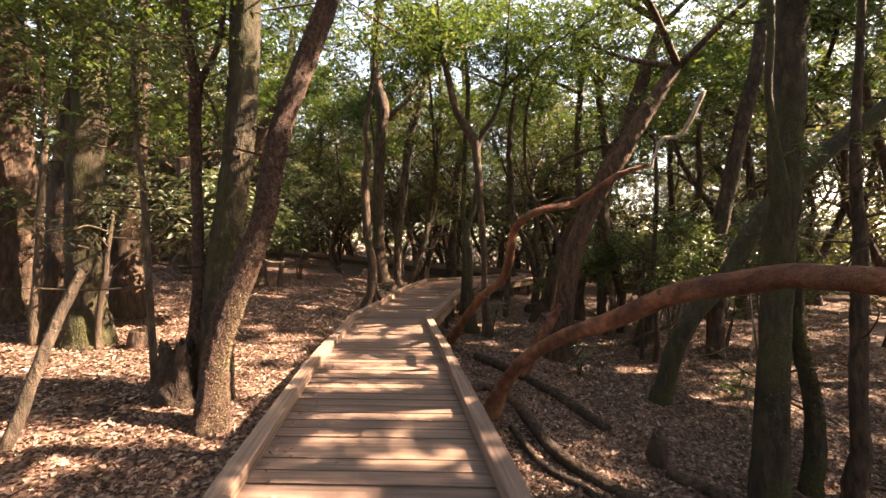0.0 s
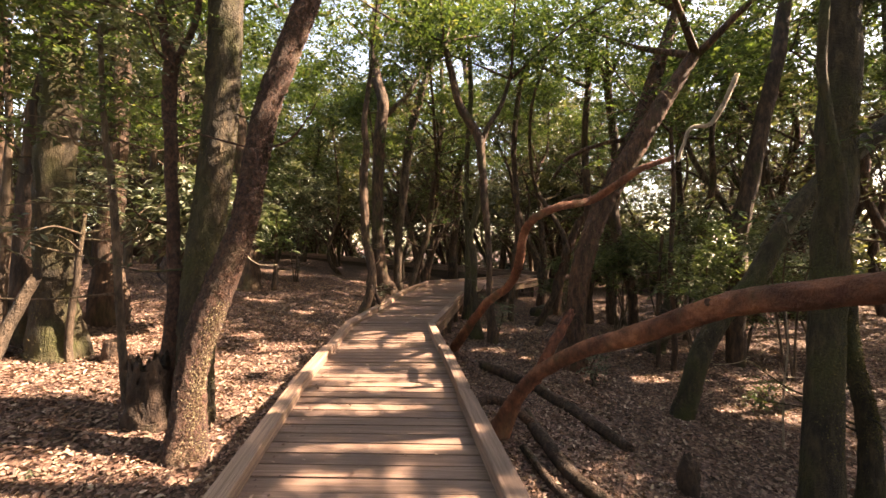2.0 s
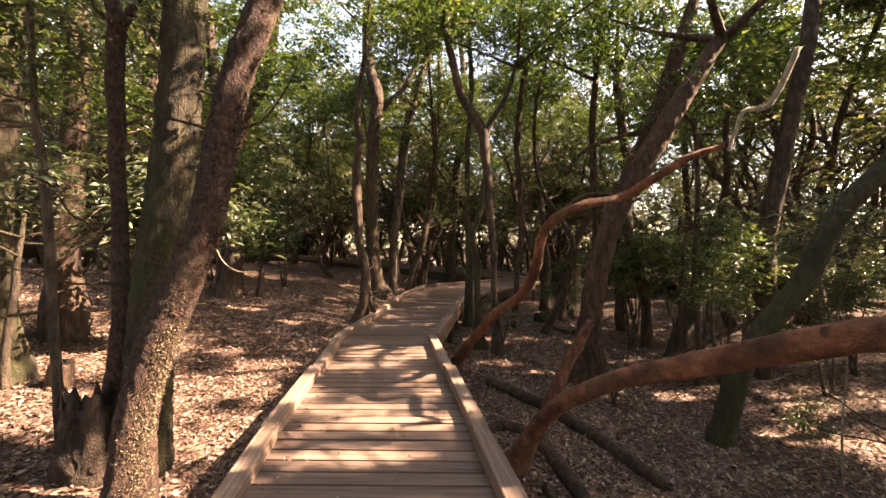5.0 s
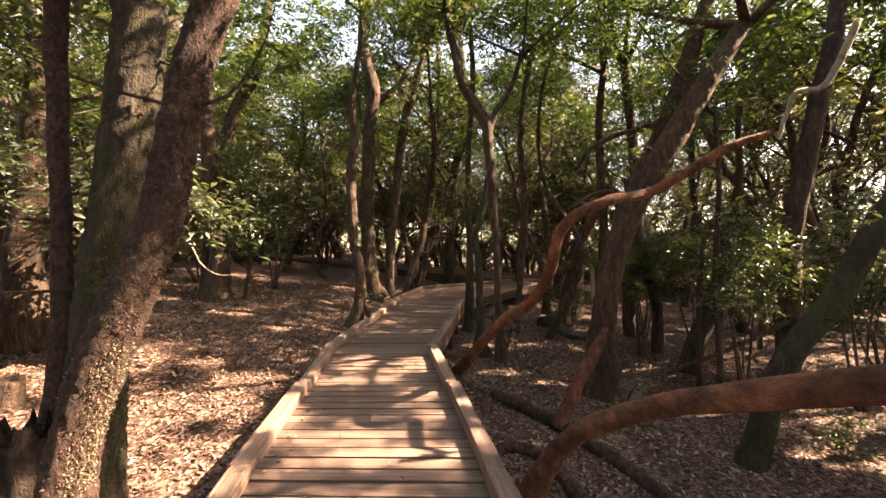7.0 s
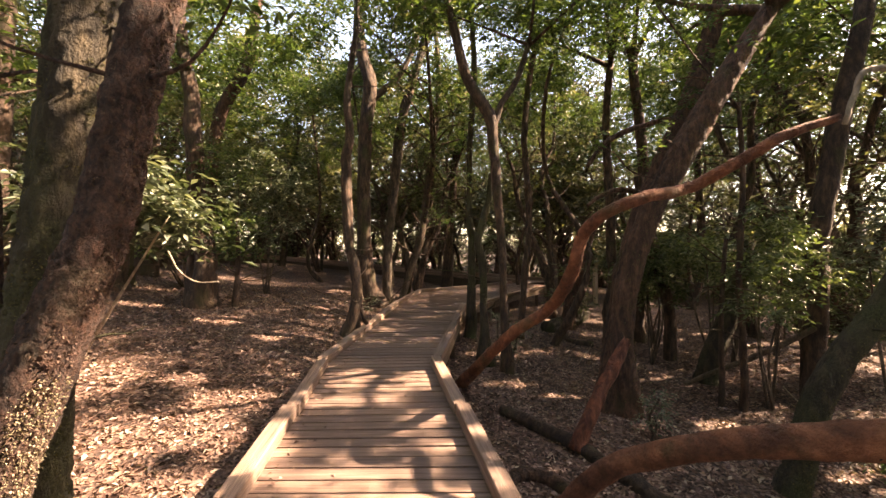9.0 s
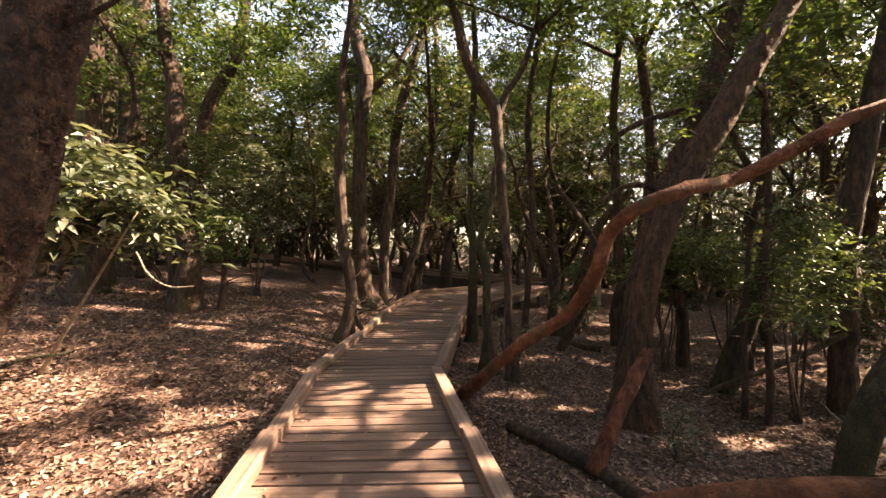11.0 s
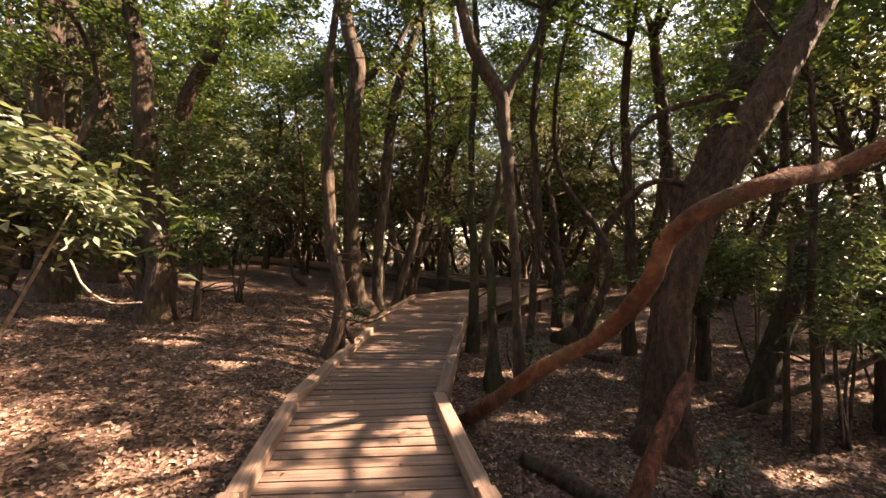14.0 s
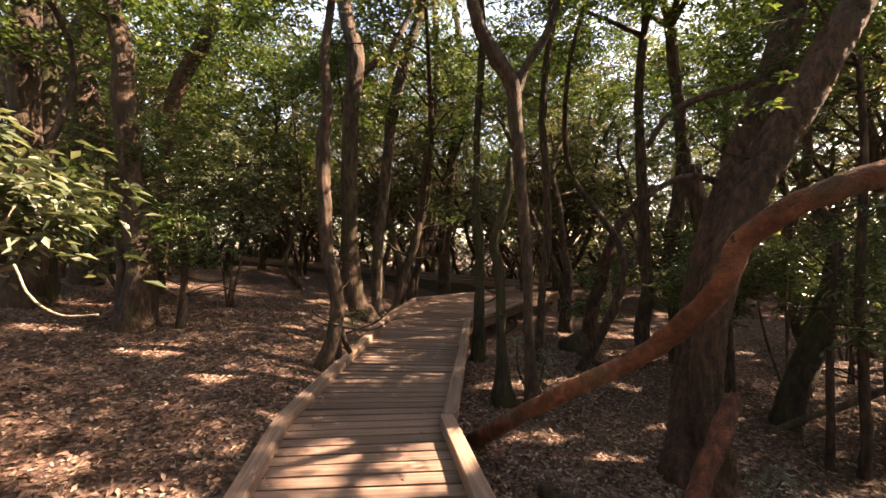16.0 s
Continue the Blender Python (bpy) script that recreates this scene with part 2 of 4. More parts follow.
# openings cut on the sun's line to light chosen spots: spot, radius, narrowness
DECK_GAPS = [(-1.15, 6.6, 0, 0.34, 2.6), (-1, 7.05, 0, 0.3, 3), (-0.95, 5.2, 0, 0.36, 3.2), (-0.56, 4.85, 0, 0.4, 2.8), (-0.85, 4.27, 0, 0.34, 3), (-0.34, 3.9, 0, 0.3, 3), (-0.78, 3.55, 0, 0.26, 3), (-0.67, 3.13, 0, 0.24, 3), (-0.1, 2.83, 0, 0.26, 2.5), (-0.9, 2.4, 0, 0.26, 2.5), (-1.65, 5.3, 0.1, 0.13), (-1.5, 3.9, 0.1, 0.14), (-1.75, 6.2, 0.1, 0.12), (-1.5, 11.4, 0.1, 0.2, 2), (-0.3, 11.8, 0, 0.16), (-0.7, 13, 0, 0.14), (0, 3.6, 0.1, 0.14), (0.1, 5.6, 0.1, 0.12), (-1.8, 8.6, 0.1, 0.12)]
BANK_GAPS = [(-4.5, 7.3, 0, 0.36, 1.6), (-2.9, 6.3, -0.2, 0.42), (-2.6, 7, -0.1, 0.3), (-3.7, 5.55, -0.2, 0.6, 1.4), (-4.6, 5.4, -0.1, 0.75, 1.5), (-5.6, 5.2, 0, 0.7, 1.5), (-3.3, 3.6, -0.3, 0.3, 1.5), (-4.2, 3.6, -0.3, 0.5, 1.8), (-4.8, 6.6, 0.1, 0.45), (-3.3, 7.4, 0, 0.16), (-2.4, 4.25, -0.1, 0.35), (-2.35, 4.3, 0.4, 0.34), (-2.2, 5.6, -0.3, 0.25), (-2.6, 5.1, -0.3, 0.3), (-3, 9.3, 0.1, 0.2), (-4.2, 9.9, 0.3, 0.25)]
WEST_GAPS = [(-3.5, 7.0, 2.1, 0.75, 1), (-4.2, 6.9, 2.2, 0.5, 1), (-1.73, 4.65, 3.08, 0.17), (-1.6, 10.9, 4.5, 0.25), (-3.1, 7.2, 1.7, 0.6), (-3.6, 7, 1.5, 0.5), (-2.6, 7.6, 2, 0.4), (-5, 13, 3.5, 0.6), (-4, 12.5, 3, 0.5), (-3, 4.9, 3.6, 0.4), (-4.5, 5.6, 4.3, 0.5), (-6, 9, 3, 0.6), (-7.5, 12.7, 2.5, 0.5)]
EAST_GAPS = [(4.9, 8.4, 1.4, 0.45), (5.3, 8.5, 0.8, 0.3), (5.6, 12.2, -0.9, 0.5), (6.6, 12.4, -0.9, 0.4), (4.0, 9.6, -0.9, 0.22), (0.9, 10.8, -0.7, 0.35), (0.9, 9.2, -0.8, 0.3, 2), (1.5, 8.7, -0.8, 0.3, 2), (2.9, 9.6, -0.9, 0.25, 2), (4.6, 12.5, -0.9, 0.45), (3.6, 7.9, -1, 0.2), (1.05, 6.35, 1.3, 0.14), (2.9, 5.2, 2.9, 0.22), (4.7, 6.8, -1, 0.35, 2), (5.4, 6.5, -1, 0.3, 2), (1.2, 10.6, -0.7, 0.2), (5, 15, -0.7, 0.5), (7, 17, -0.7, 0.7), (9, 18, -0.7, 0.8), (3.6, 15, -0.7, 0.4), (2.9, 7.8, 2.3, 0.3), (3.3, 7.8, 3.1, 0.4), (3.8, 7.8, 3.9, 0.4), (4.1, 7.75, 4.5, 0.4), (2.7, 7.9, 3.4, 0.3), (5.4, 10.2, 0.8, 0.25), (6.3, 10, 1.5, 0.35), (5.8, 11.5, 2, 0.4), (7.4, 11, 1.6, 0.5)]
GAPS = DECK_GAPS + BANK_GAPS + WEST_GAPS + EAST_GAPS


def shade_filter(p):
    """Keeps the leaves that stand clear of the openings cut for sun spots."""
    keep = np.ones(len(p), bool)
    s = np.array(SUN_DIR)
    for x, y, z, r, *narrow in GAPS:
        d = p - np.array((x, y, z))
        along = d @ s
        off = d - along[:, None] * s
        off[:, 1] *= narrow[0] if narrow else 1.3
        keep &= (along < 0.8) | ((off ** 2).sum(1) > (1.12 * r + 0.06) ** 2)
    return keep


def leaves(name, sprigs, material, seed, length=0.09, width=0.4, count=7, droop=0.25, spacing=0.45, gaps=True, origin=(0, 0, 0)):
    """Leafy sprigs: each carries count pointed, folded leaves set alternately along a twig."""
    rng = np.random.default_rng(seed)
    p = np.array(sprigs)
    n = len(p)
    az = rng.uniform(0, 2 * np.pi, n)
    d = np.stack([np.cos(az), np.sin(az), rng.normal(-droop, 0.35, n)], 1)
    d /= np.linalg.norm(d, axis=1)[:, None]
    side = np.cross(d, np.array([0, 0, 1.0]))
    side /= np.linalg.norm(side, axis=1)[:, None]
    j = np.arange(count)
    pos = p[:, None, :] + d[:, None, :] * (j * length * spacing)[None, :, None]
    sgn = np.where(j % 2 == 0, 1, -1)
    ax = d[:, None, :] * 0.75 + side[:, None, :] * sgn[None, :, None] * 0.8 + rng.normal(0, 0.3, (n, count, 3))
    pos, ax = pos.reshape(-1, 3), ax.reshape(-1, 3)
    if gaps:
        k = shade_filter(pos)
        pos, ax = pos[k], ax[k]
    m = len(pos)
    ax /= np.linalg.norm(ax, axis=1)[:, None]
    nm = np.array([0, 0, 1.0]) + rng.normal(0, 0.45, (m, 3))
    sd = np.cross(ax, nm)
    sd /= np.linalg.norm(sd, axis=1)[:, None]
    nm = np.cross(sd, ax)
    L = length * rng.uniform(0.65, 1.3, m)[:, None]
    W = L * width * 0.5
    pos = pos - np.array(origin)
    v = np.stack([pos, pos + ax * L * 0.45 + sd * W + nm * W * 0.35, pos + ax * L - nm * L * 0.12, pos + ax * L * 0.45 - sd * W + nm * W * 0.35], 1)
    base = np.arange(m) * 4
    f = np.stack([base, base + 1, base + 2, base, base + 2, base + 3], 1).reshape(-1)
    me = bpy.data.meshes.new(name)
    me.vertices.add(m * 4)
    me.vertices.foreach_set("co", v.reshape(-1))
    me.loops.add(m * 6)
    me.loops.foreach_set("vertex_index", f)
    me.polygons.add(m * 2)
    me.polygons.foreach_set("loop_start", np.arange(m * 2) * 3)
    me.update(calc_edges=True)
    me.materials.append(material)
    return new(name, me)


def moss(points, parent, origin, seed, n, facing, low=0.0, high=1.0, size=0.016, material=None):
    """Short moss and bark scales, or pale tufts for painted sunlight, standing off a stem, thicker on one side."""
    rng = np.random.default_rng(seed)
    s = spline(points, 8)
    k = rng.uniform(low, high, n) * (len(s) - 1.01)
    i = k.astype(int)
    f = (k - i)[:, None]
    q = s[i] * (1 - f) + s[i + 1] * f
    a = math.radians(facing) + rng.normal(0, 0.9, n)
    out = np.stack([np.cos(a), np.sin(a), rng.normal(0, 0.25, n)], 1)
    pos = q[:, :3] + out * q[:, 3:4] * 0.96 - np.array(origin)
    ax = out * 0.8 + rng.normal(0, 0.6, (n, 3)) + np.array([0, 0, -0.3])
    ax /= np.linalg.norm(ax, axis=1)[:, None]
    sd = np.cross(ax, rng.normal(0, 1, (n, 3)))
    sd /= np.linalg.norm(sd, axis=1)[:, None]
    L = size * rng.uniform(0.5, 1.4, n)[:, None]
    v = np.stack([pos - sd * L * 0.35, pos + sd * L * 0.35, pos + ax * L], 1).reshape(-1, 3)
    faces = [(3 * j, 3 * j + 1, 3 * j + 2) for j in range(n)]
    ob = mesh_object("moss", [tuple(w) for w in v], faces, material or MOSS, False)
    ob.parent = parent
    return tagged(ob, "rough tufts of olive moss and bark scales, pale where sunlight is painted in", kind="stuff")


def clump(rng, centre, radius, n, flat=0.6):
    q = rng.normal(0, 1, (n, 3))
    q /= np.linalg.norm(q, axis=1)[:, None]
    q *= rng.uniform(0.25, 1, n)[:, None] ** 0.5
    return np.array(centre) + q * np.array((radius, radius, radius * flat))


def rooted(points):
    """Takes a stem down into the ground, with a flared foot."""
    x, y, z, r = points[0]
    g = ground_height(x, y)
    if z > g + 0.1:
        return [(x, y, g - 0.12, r * 1.2)] + list(points)
    return [(x, y, min(z, g) - 0.12, r * 1.15)] + list(points)


def stem_tree(label, stems, material, seed, limbs=3, crown=(), leaf=LEAF, category="tree", name="tree", rough=0.1, sides=14, free=(), leaf_length=0.09, tufts=0, facing=-60, twigs=6, per=5):
    """A tree on given stems. free: limbs that start on a stem; crown: (x, y, z, radius, sprigs) of leaf clumps."""
    rng = np.random.default_rng(seed)
    foot = stems[0][0]
    base = (foot[0], foot[1], ground_height(foot[0], foot[1]))
    root = tagged(new(name), label, category)
    root.location = base
    tops, trunks = [], []
    for i, st in enumerate(stems):
        ob = tube("trunk", rooted(st), material, sides, per, rough, seed + i, origin=base)
        ob.parent = root
        trunks.append(ob)
        if tufts and i < 2:
            moss(rooted(st), ob, base, seed + 7 + i, tufts, facing, material=LICHEN_TUFT if material == BARK_LICHEN else MOSS)
        tops.append(st[-1])
    for i, st in enumerate(free):
        ob = tube("limb", st, material, 9, 5, rough, seed + 40 + i, origin=base)
        ob.parent = root
        tops.append(st[-1])
    pts = []
    for st, holder in zip(stems[:2], trunks):
        run = spline(st, 6)
        for k in range(twigs):
            x, y, z, r = run[int(rng.uniform(0.25, 0.95) * (len(run) - 1))]
            az, ln = rng.uniform(0, 6.28), rng.uniform(0.4, 1.3)
            dx, dy, up = math.cos(az) * ln, math.sin(az) * ln, rng.uniform(-0.1, 0.7) * ln
            tw = [(x, y, z, min(r * 0.5, 0.016)), (x + dx * 0.45, y + dy * 0.45, z + up * 0.2 + rng.normal(0, 0.08), 0.010), (x + dx * 0.8 + rng.normal(0, 0.1), y + dy * 0.8, z + up * 0.7, 0.006), (x + dx, y + dy + rng.normal(0, 0.1), z + up, 0.003)]
            tube("twig", tw, material, 5, 3, 0.1, seed + 200 + k, origin=base).parent = holder
            if z > 1.6:
                pts.append(clump(rng, (x + dx, y + dy, z + up), 0.3, 7))
    for x, y, z, r in tops:
        if z < 3.6:
            continue
        for k in range(limbs):
            az = rng.uniform(0, 6.28)
            ln = rng.uniform(1.2, 2.4)
            end = (x + ln * math.cos(az), y + ln * math.sin(az), z + rng.uniform(0.4, 1.6), 0.015)
            midp = ((x + end[0]) / 2, (y + end[1]) / 2, (z + end[2]) / 2 + rng.uniform(-0.2, 0.3), r * 0.45)
            tube("limb", [(x, y, z - 0.1, r * 0.8), midp, end], material, 7, 4, 0.1, seed + 90 + k, origin=base).parent = root
            for q in (midp, end):
                pts.append(clump(rng, q[:3], rng.uniform(0.6, 1.1), 60))
    for x, y, z, r, n in crown:
        pts.append(clump(rng, (x, y, z), r, n))
    if pts:
        leaves("crown", np.vstack(pts), leaf, seed, leaf_length, origin=base).parent = root
    return root


# ---- ground ----
def axis_steps(fine_a, fine_b, step, reach):
    a = list(np.arange(fine_a, fine_b + 1e-6, step))
    out, d = [], step
    lo, hi = a[0], a[-1]
    while hi < reach:
        d *= 1.35
        lo, hi = lo - d, hi + d
        a = [lo] + a + [hi]
    return a


def build_ground():
    xs, ys = axis_steps(-9, 9, 0.16, 400), axis_steps(-1, 20, 0.16, 400)
    verts = []
    for y in ys:
        for x in xs:
            z = ground_height(x, y)
            z += 0.05 * noise.noise((x * 0.7, y * 0.7, 3)) + 0.025 * noise.noise((x * 2.6, y * 2.6, 8))
            verts.append((x, y, z))
    w = len(xs)
    faces = [(j * w + i, j * w + i + 1, (j + 1) * w + i + 1, (j + 1) * w + i) for j in range(len(ys) - 1) for i in range(w - 1)]
    return tagged(mesh_object("ground", verts, faces, SOIL), "brown forest floor of soil under fallen leaves", "ground", kind="structure")


build_ground()


def build_litter():
    rng = np.random.default_rng(5)
    n = 140000
    y = 1.2 + 16 * rng.beta(1.1, 1.9, n)
    x = rng.uniform(-1, 1, n) * (1.2 + 0.95 * y)
    mid = np.where(y < 7.9, -0.5 - 0.115 * y + 0.16, -1.03 + 0.12 * (y - 7.9))
    ok = (np.abs(x - mid) > 0.85) | (y > 14)
    x, y = x[ok], y[ok]
    z = np.array([ground_height(a, b) + 0.05 * noise.noise((a * 0.7, b * 0.7, 3)) + 0.025 * noise.noise((a * 2.6, b * 2.6, 8)) for a, b in zip(x, y)]) + 0.006
    ob = leaves("leaf_litter", np.stack([x, y, z], 1), LITTER, 6, 0.064, 0.5, 1, 0.0, gaps=False)
    return tagged(ob, "dry brown fallen leaves scattered over the ground", "leaf litter", kind="stuff")


build_litter()


# ---- boardwalk ----
def box_mesh(name, material, bevel=0.06, wob=0.0, seed=0):
    """A unit timber, x along, with worn edges; scaled per piece."""
    bm = bmesh.new()
    bmesh.ops.create_cube(bm, size=1)
    rng = random.Random(seed)
    for v in bm.verts:
        v.co.x += rng.uniform(-wob, wob)
        v.co.y += rng.uniform(-wob, wob) * 3
        v.co.z += rng.uniform(-wob, wob)
    bmesh.ops.bevel(bm, geom=list(bm.edges), offset=bevel, segments=1, affect="EDGES")
    me = bpy.data.meshes.new(name)
    bm.to_mesh(me)
    bm.free()
    me.materials.append(material)
    return me


def beam(name, me, a, b, width, height, parent, label="", roll=0.0):
    """A timber from a to b (centre line), of a width and a height."""
    a, b = Vector(a), Vector(b)
    d = b - a
    ob = new(name, me)
    rot = d.to_track_quat("X", "Z").to_matrix().to_4x4()
    ob.matrix_basis = Matrix.Translation((a + b) / 2) @ rot @ pose(0, 0, 0, roll) @ Matrix.Diagonal((d.length, width, height, 1))
    ob.parent = parent
    return tagged(ob, label)


boardwalk = tagged(new("boardwalk"), "raised timber boardwalk with low kerb beams along both edges", "boardwalk", kind="structure")
plank_meshes = [box_mesh("plank", PLANK, 0.025, 0.006, i) for i in range(6)]
kerb_mesh = box_mesh("kerb_beam", KERB, 0.06, 0.012, 9)
beam_mesh = box_mesh("edge_beam", BEAM, 0.04, 0.01, 10)
post_mesh = box_mesh("post", BEAM, 0.06, 0.01, 11)


def lay_planks(stations, pitch, rnd):
    for (a0, b0), (a1, b1) in zip(stations, stations[1:]):
        a0, b0, a1, b1 = map(Vector, (a0, b0, a1, b1))
        run = ((a1 - a0).length + (b1 - b0).length) / 2
        n = max(1, round(run / pitch))
        for i in range(n):
            t = (i + 0.5) / n
            a, b = a0.lerp(a1, t), b0.lerp(b1, t)
            across = (b - a).normalized()
            wa, wb = (a1 - a0).length / n, (b1 - b0).length / n
            w = min(max(min(wa, wb), 0.08), 0.17) - rnd.uniform(0.012, 0.026)
            dz = rnd.uniform(-0.004, 0.003) - 0.02
            beam("plank", rnd.choice(plank_meshes), a + across * (0.05 + rnd.uniform(-0.01, 0.01)) + Vector((0, 0, dz)), b - across * 0.05 + Vector((0, 0, dz + rnd.uniform(-0.003, 0.003))), w, 0.04, boardwalk, roll=rnd.uniform(-0.8, 0.8))


def kerb_run(points, inward, rnd, width=0.13, height=0.11, fascia=0.2):
    """Kerb beams laid end to end on an edge; inward: +1 where the deck lies to the right of the run."""
    for p, q in zip(points, points[1:]):
        p, q = Vector(p), Vector(q)
        n = max(1, round((q - p).length / 2.2))
        side = (q - p).normalized().cross(Vector((0, 0, 1))) * inward
        for i in range(n):
            a, b = p.lerp(q, i / n), p.lerp(q, (i + 1) / n)
            o = side * (width / 2) + Vector((0, 0, height / 2 - 0.004))
            s = side * rnd.uniform(-0.012, 0.012)
            o = o + side * (0.012 if i % 2 else -0.012)
            beam("kerb_beam", kerb_mesh, a + o + s, b + o - s + (b - a).normalized() * 0.02, width * rnd.uniform(0.94, 1.06), height * rnd.uniform(0.92, 1.1), boardwalk)
        o = side * 0.05 - Vector((0, 0, 0.05 + fascia / 2))
        beam("edge_beam", beam_mesh, p + o, q + o, 0.07, fascia, boardwalk, "dark weathered edge beam under the deck")
        m = max(1, round((q - p).length / 1.25))
        for i in range(m + 1):
            c = p.lerp(q, i / m) + side * 0.11
            g = ground_height(c.x, c.y)
            if c.z - g > 0.3:
                beam("post", post_mesh, (c.x, c.y, g - 0.1), (c.x, c.y, c.z - 0.06), 0.1, 0.1, boardwalk, "dark square support post")


rnd = random.Random(3)
kerb_run([s[0] for s in STATIONS], 1, rnd)
kerb_run([s[1] for s in STATIONS[:4]], -1, rnd)
kerb_run([s[1] for s in STATIONS[3:]], -1, rnd, height=0.05)
kerb_run([s[1] for s in RETURN], 1, rnd, height=0.16, fascia=0.5)
kerb_run([s[0] for s in RETURN], -1, rnd, height=0.16)

# ---- stems, branches and logs: x, y, z, radius ----
L1 = [(-2.4, 4.2, -0.45, 0.194), (-2.39, 4.25, -0.03, 0.143), (-2.38, 4.3, 0.37, 0.129), (-2.26, 4.35, 0.84, 0.135), (-2.09, 4.4, 1.32, 0.131), (-1.96, 4.45, 1.72, 0.122), (-1.89, 4.5, 2.25, 0.118), (-1.79, 4.55, 2.83, 0.119), (-1.58, 4.6, 3.47, 0.121), (-1.32, 4.65, 4.2, 0.116), (-1.03, 4.7, 5.19, 0.099), (-0.87, 4.75, 6.4, 0.077)]
L2 = [(-2.63, 4.75, -0.5, 0.197), (-2.64, 4.77, 0.12, 0.171), (-2.63, 4.79, 0.65, 0.166), (-2.6, 4.82, 1.18, 0.173), (-2.54, 4.84, 1.71, 0.167), (-2.44, 4.86, 2.45, 0.168), (-2.38, 4.88, 3.26, 0.169), (-2.36, 4.91, 4.21, 0.17), (-2.34, 4.93, 5.24, 0.143), (-2.27, 4.95, 6.6, 0.103)]
L4 = [(-2.99, 4.75, -0, 0.112), (-2.89, 4.75, 0.39, 0.085), (-2.84, 4.75, 1.05, 0.066), (-2.85, 4.75, 1.71, 0.059), (-2.87, 4.75, 2.43, 0.059), (-2.87, 4.75, 3.02, 0.066), (-2.85, 4.75, 3.34, 0.066), (-2.94, 4.75, 3.73, 0.049), (-2.99, 4.75, 4.32, 0.039), (-3.06, 4.75, 5.29, 0.026)]
L4b = [(-2.85, 4.75, 3.34, 0.046), (-2.7, 4.75, 3.6, 0.033), (-2.58, 4.75, 3.93, 0.03), (-2.52, 4.75, 4.58, 0.023)]
L5 = [(-3.38, 4.8, -0.21, 0.043), (-3.43, 4.8, 0.45, 0.04), (-3.46, 4.8, 1.11, 0.036), (-3.49, 4.8, 1.71, 0.036), (-3.54, 4.8, 2.31, 0.033), (-3.59, 4.8, 2.77, 0.03), (-3.63, 4.8, 3.82, 0.023)]
L6 = [(-5.22, 6, 0.32, 0.32), (-5.26, 6, 0.85, 0.236), (-5.27, 6, 1.77, 0.213), (-5.24, 6, 2.6, 0.221), (-5.16, 6, 3.42, 0.229), (-5.11, 6, 4.25, 0.229), (-5.07, 6, 5.07, 0.221), (-5.01, 6, 6.3, 0.176), (-4.89, 6, 7.53, 0.114)]
L7 = [(-5.94, 6.35, 0.38, 0.307), (-5.9, 6.35, 1.17, 0.228), (-5.84, 6.35, 2.31, 0.202), (-5.73, 6.35, 3.27, 0.193), (-5.55, 6.35, 3.97, 0.167), (-5.41, 6.35, 4.76, 0.114)]
L8 = [(-7.05, 6.6, 0.34, 0.474), (-7.01, 6.6, 1.16, 0.383), (-7.02, 6.6, 2.44, 0.338), (-7.04, 6.6, 3.8, 0.301), (-7.08, 6.6, 5.43, 0.274), (-7.11, 6.6, 7.24, 0.228)]
L9 = [(-5.7, 5.7, 0.48, 0.071), (-5.64, 5.7, 1.36, 0.051), (-5.6, 5.7, 2.15, 0.047), (-5.54, 5.7, 2.93, 0.039), (-5.58, 5.7, 4.11, 0.032), (-5.68, 5.7, 5.36, 0.024)]
L10 = [(-4.9, 5.8, 0.43, 0.044), (-4.8, 5.8, 1.04, 0.04), (-4.74, 5.8, 1.52, 0.032), (-4.68, 5.8, 1.92, 0.02)]
L11 = [(-5.69, 7.4, 0.63, 0.286), (-5.71, 7.4, 1.33, 0.205), (-5.61, 7.4, 2.55, 0.184), (-5.49, 7.4, 3.88, 0.153), (-5.44, 7.4, 5.3, 0.143), (-5.54, 7.4, 6.92, 0.102)]
L12 = [(-7.3, 11.5, 0.82, 0.334), (-7.25, 11.5, 1.56, 0.254), (-7.21, 11.5, 2.68, 0.238), (-7.28, 11.5, 4.42, 0.207), (-7.19, 11.5, 6.79, 0.191), (-7.34, 11.5, 9.31, 0.127)]
L13 = [(-4.97, 10.8, 0.52, 0.301), (-4.9, 10.8, 1.11, 0.207), (-4.92, 10.8, 1.65, 0.188), (-5.05, 10.8, 2.65, 0.169), (-5.13, 10.8, 3.83, 0.16), (-5.17, 10.8, 4.73, 0.141), (-5.33, 10.8, 5.63, 0.113), (-5.45, 10.8, 6.97, 0.085)]
L13b = [(-5.3, 11, 0.54, 0.145), (-5.28, 11, 1.28, 0.116), (-5.32, 11, 1.84, 0.107)]
L14 = [(-4.37, 10.9, 0.31, 0.076), (-4.32, 10.9, 0.91, 0.057), (-4.29, 10.9, 1.37, 0.048), (-4.32, 10.9, 2.02, 0.038)]
L15 = [(-7.49, 12, 0.82, 0.332), (-7.43, 12, 1.67, 0.221), (-7.31, 12, 4.2, 0.188), (-7.25, 12, 5.78, 0.166), (-7.39, 12, 6.93, 0.122)]
L16 = [(-6.56, 14, 1.13, 0.138), (-6.41, 14, 4.07, 0.152), (-6.21, 14, 5.27, 0.18), (-5.82, 14, 6.08, 0.166), (-5.46, 14, 6.76, 0.166), (-5.29, 14, 7.57, 0.152), (-5.08, 14, 8.92, 0.111)]
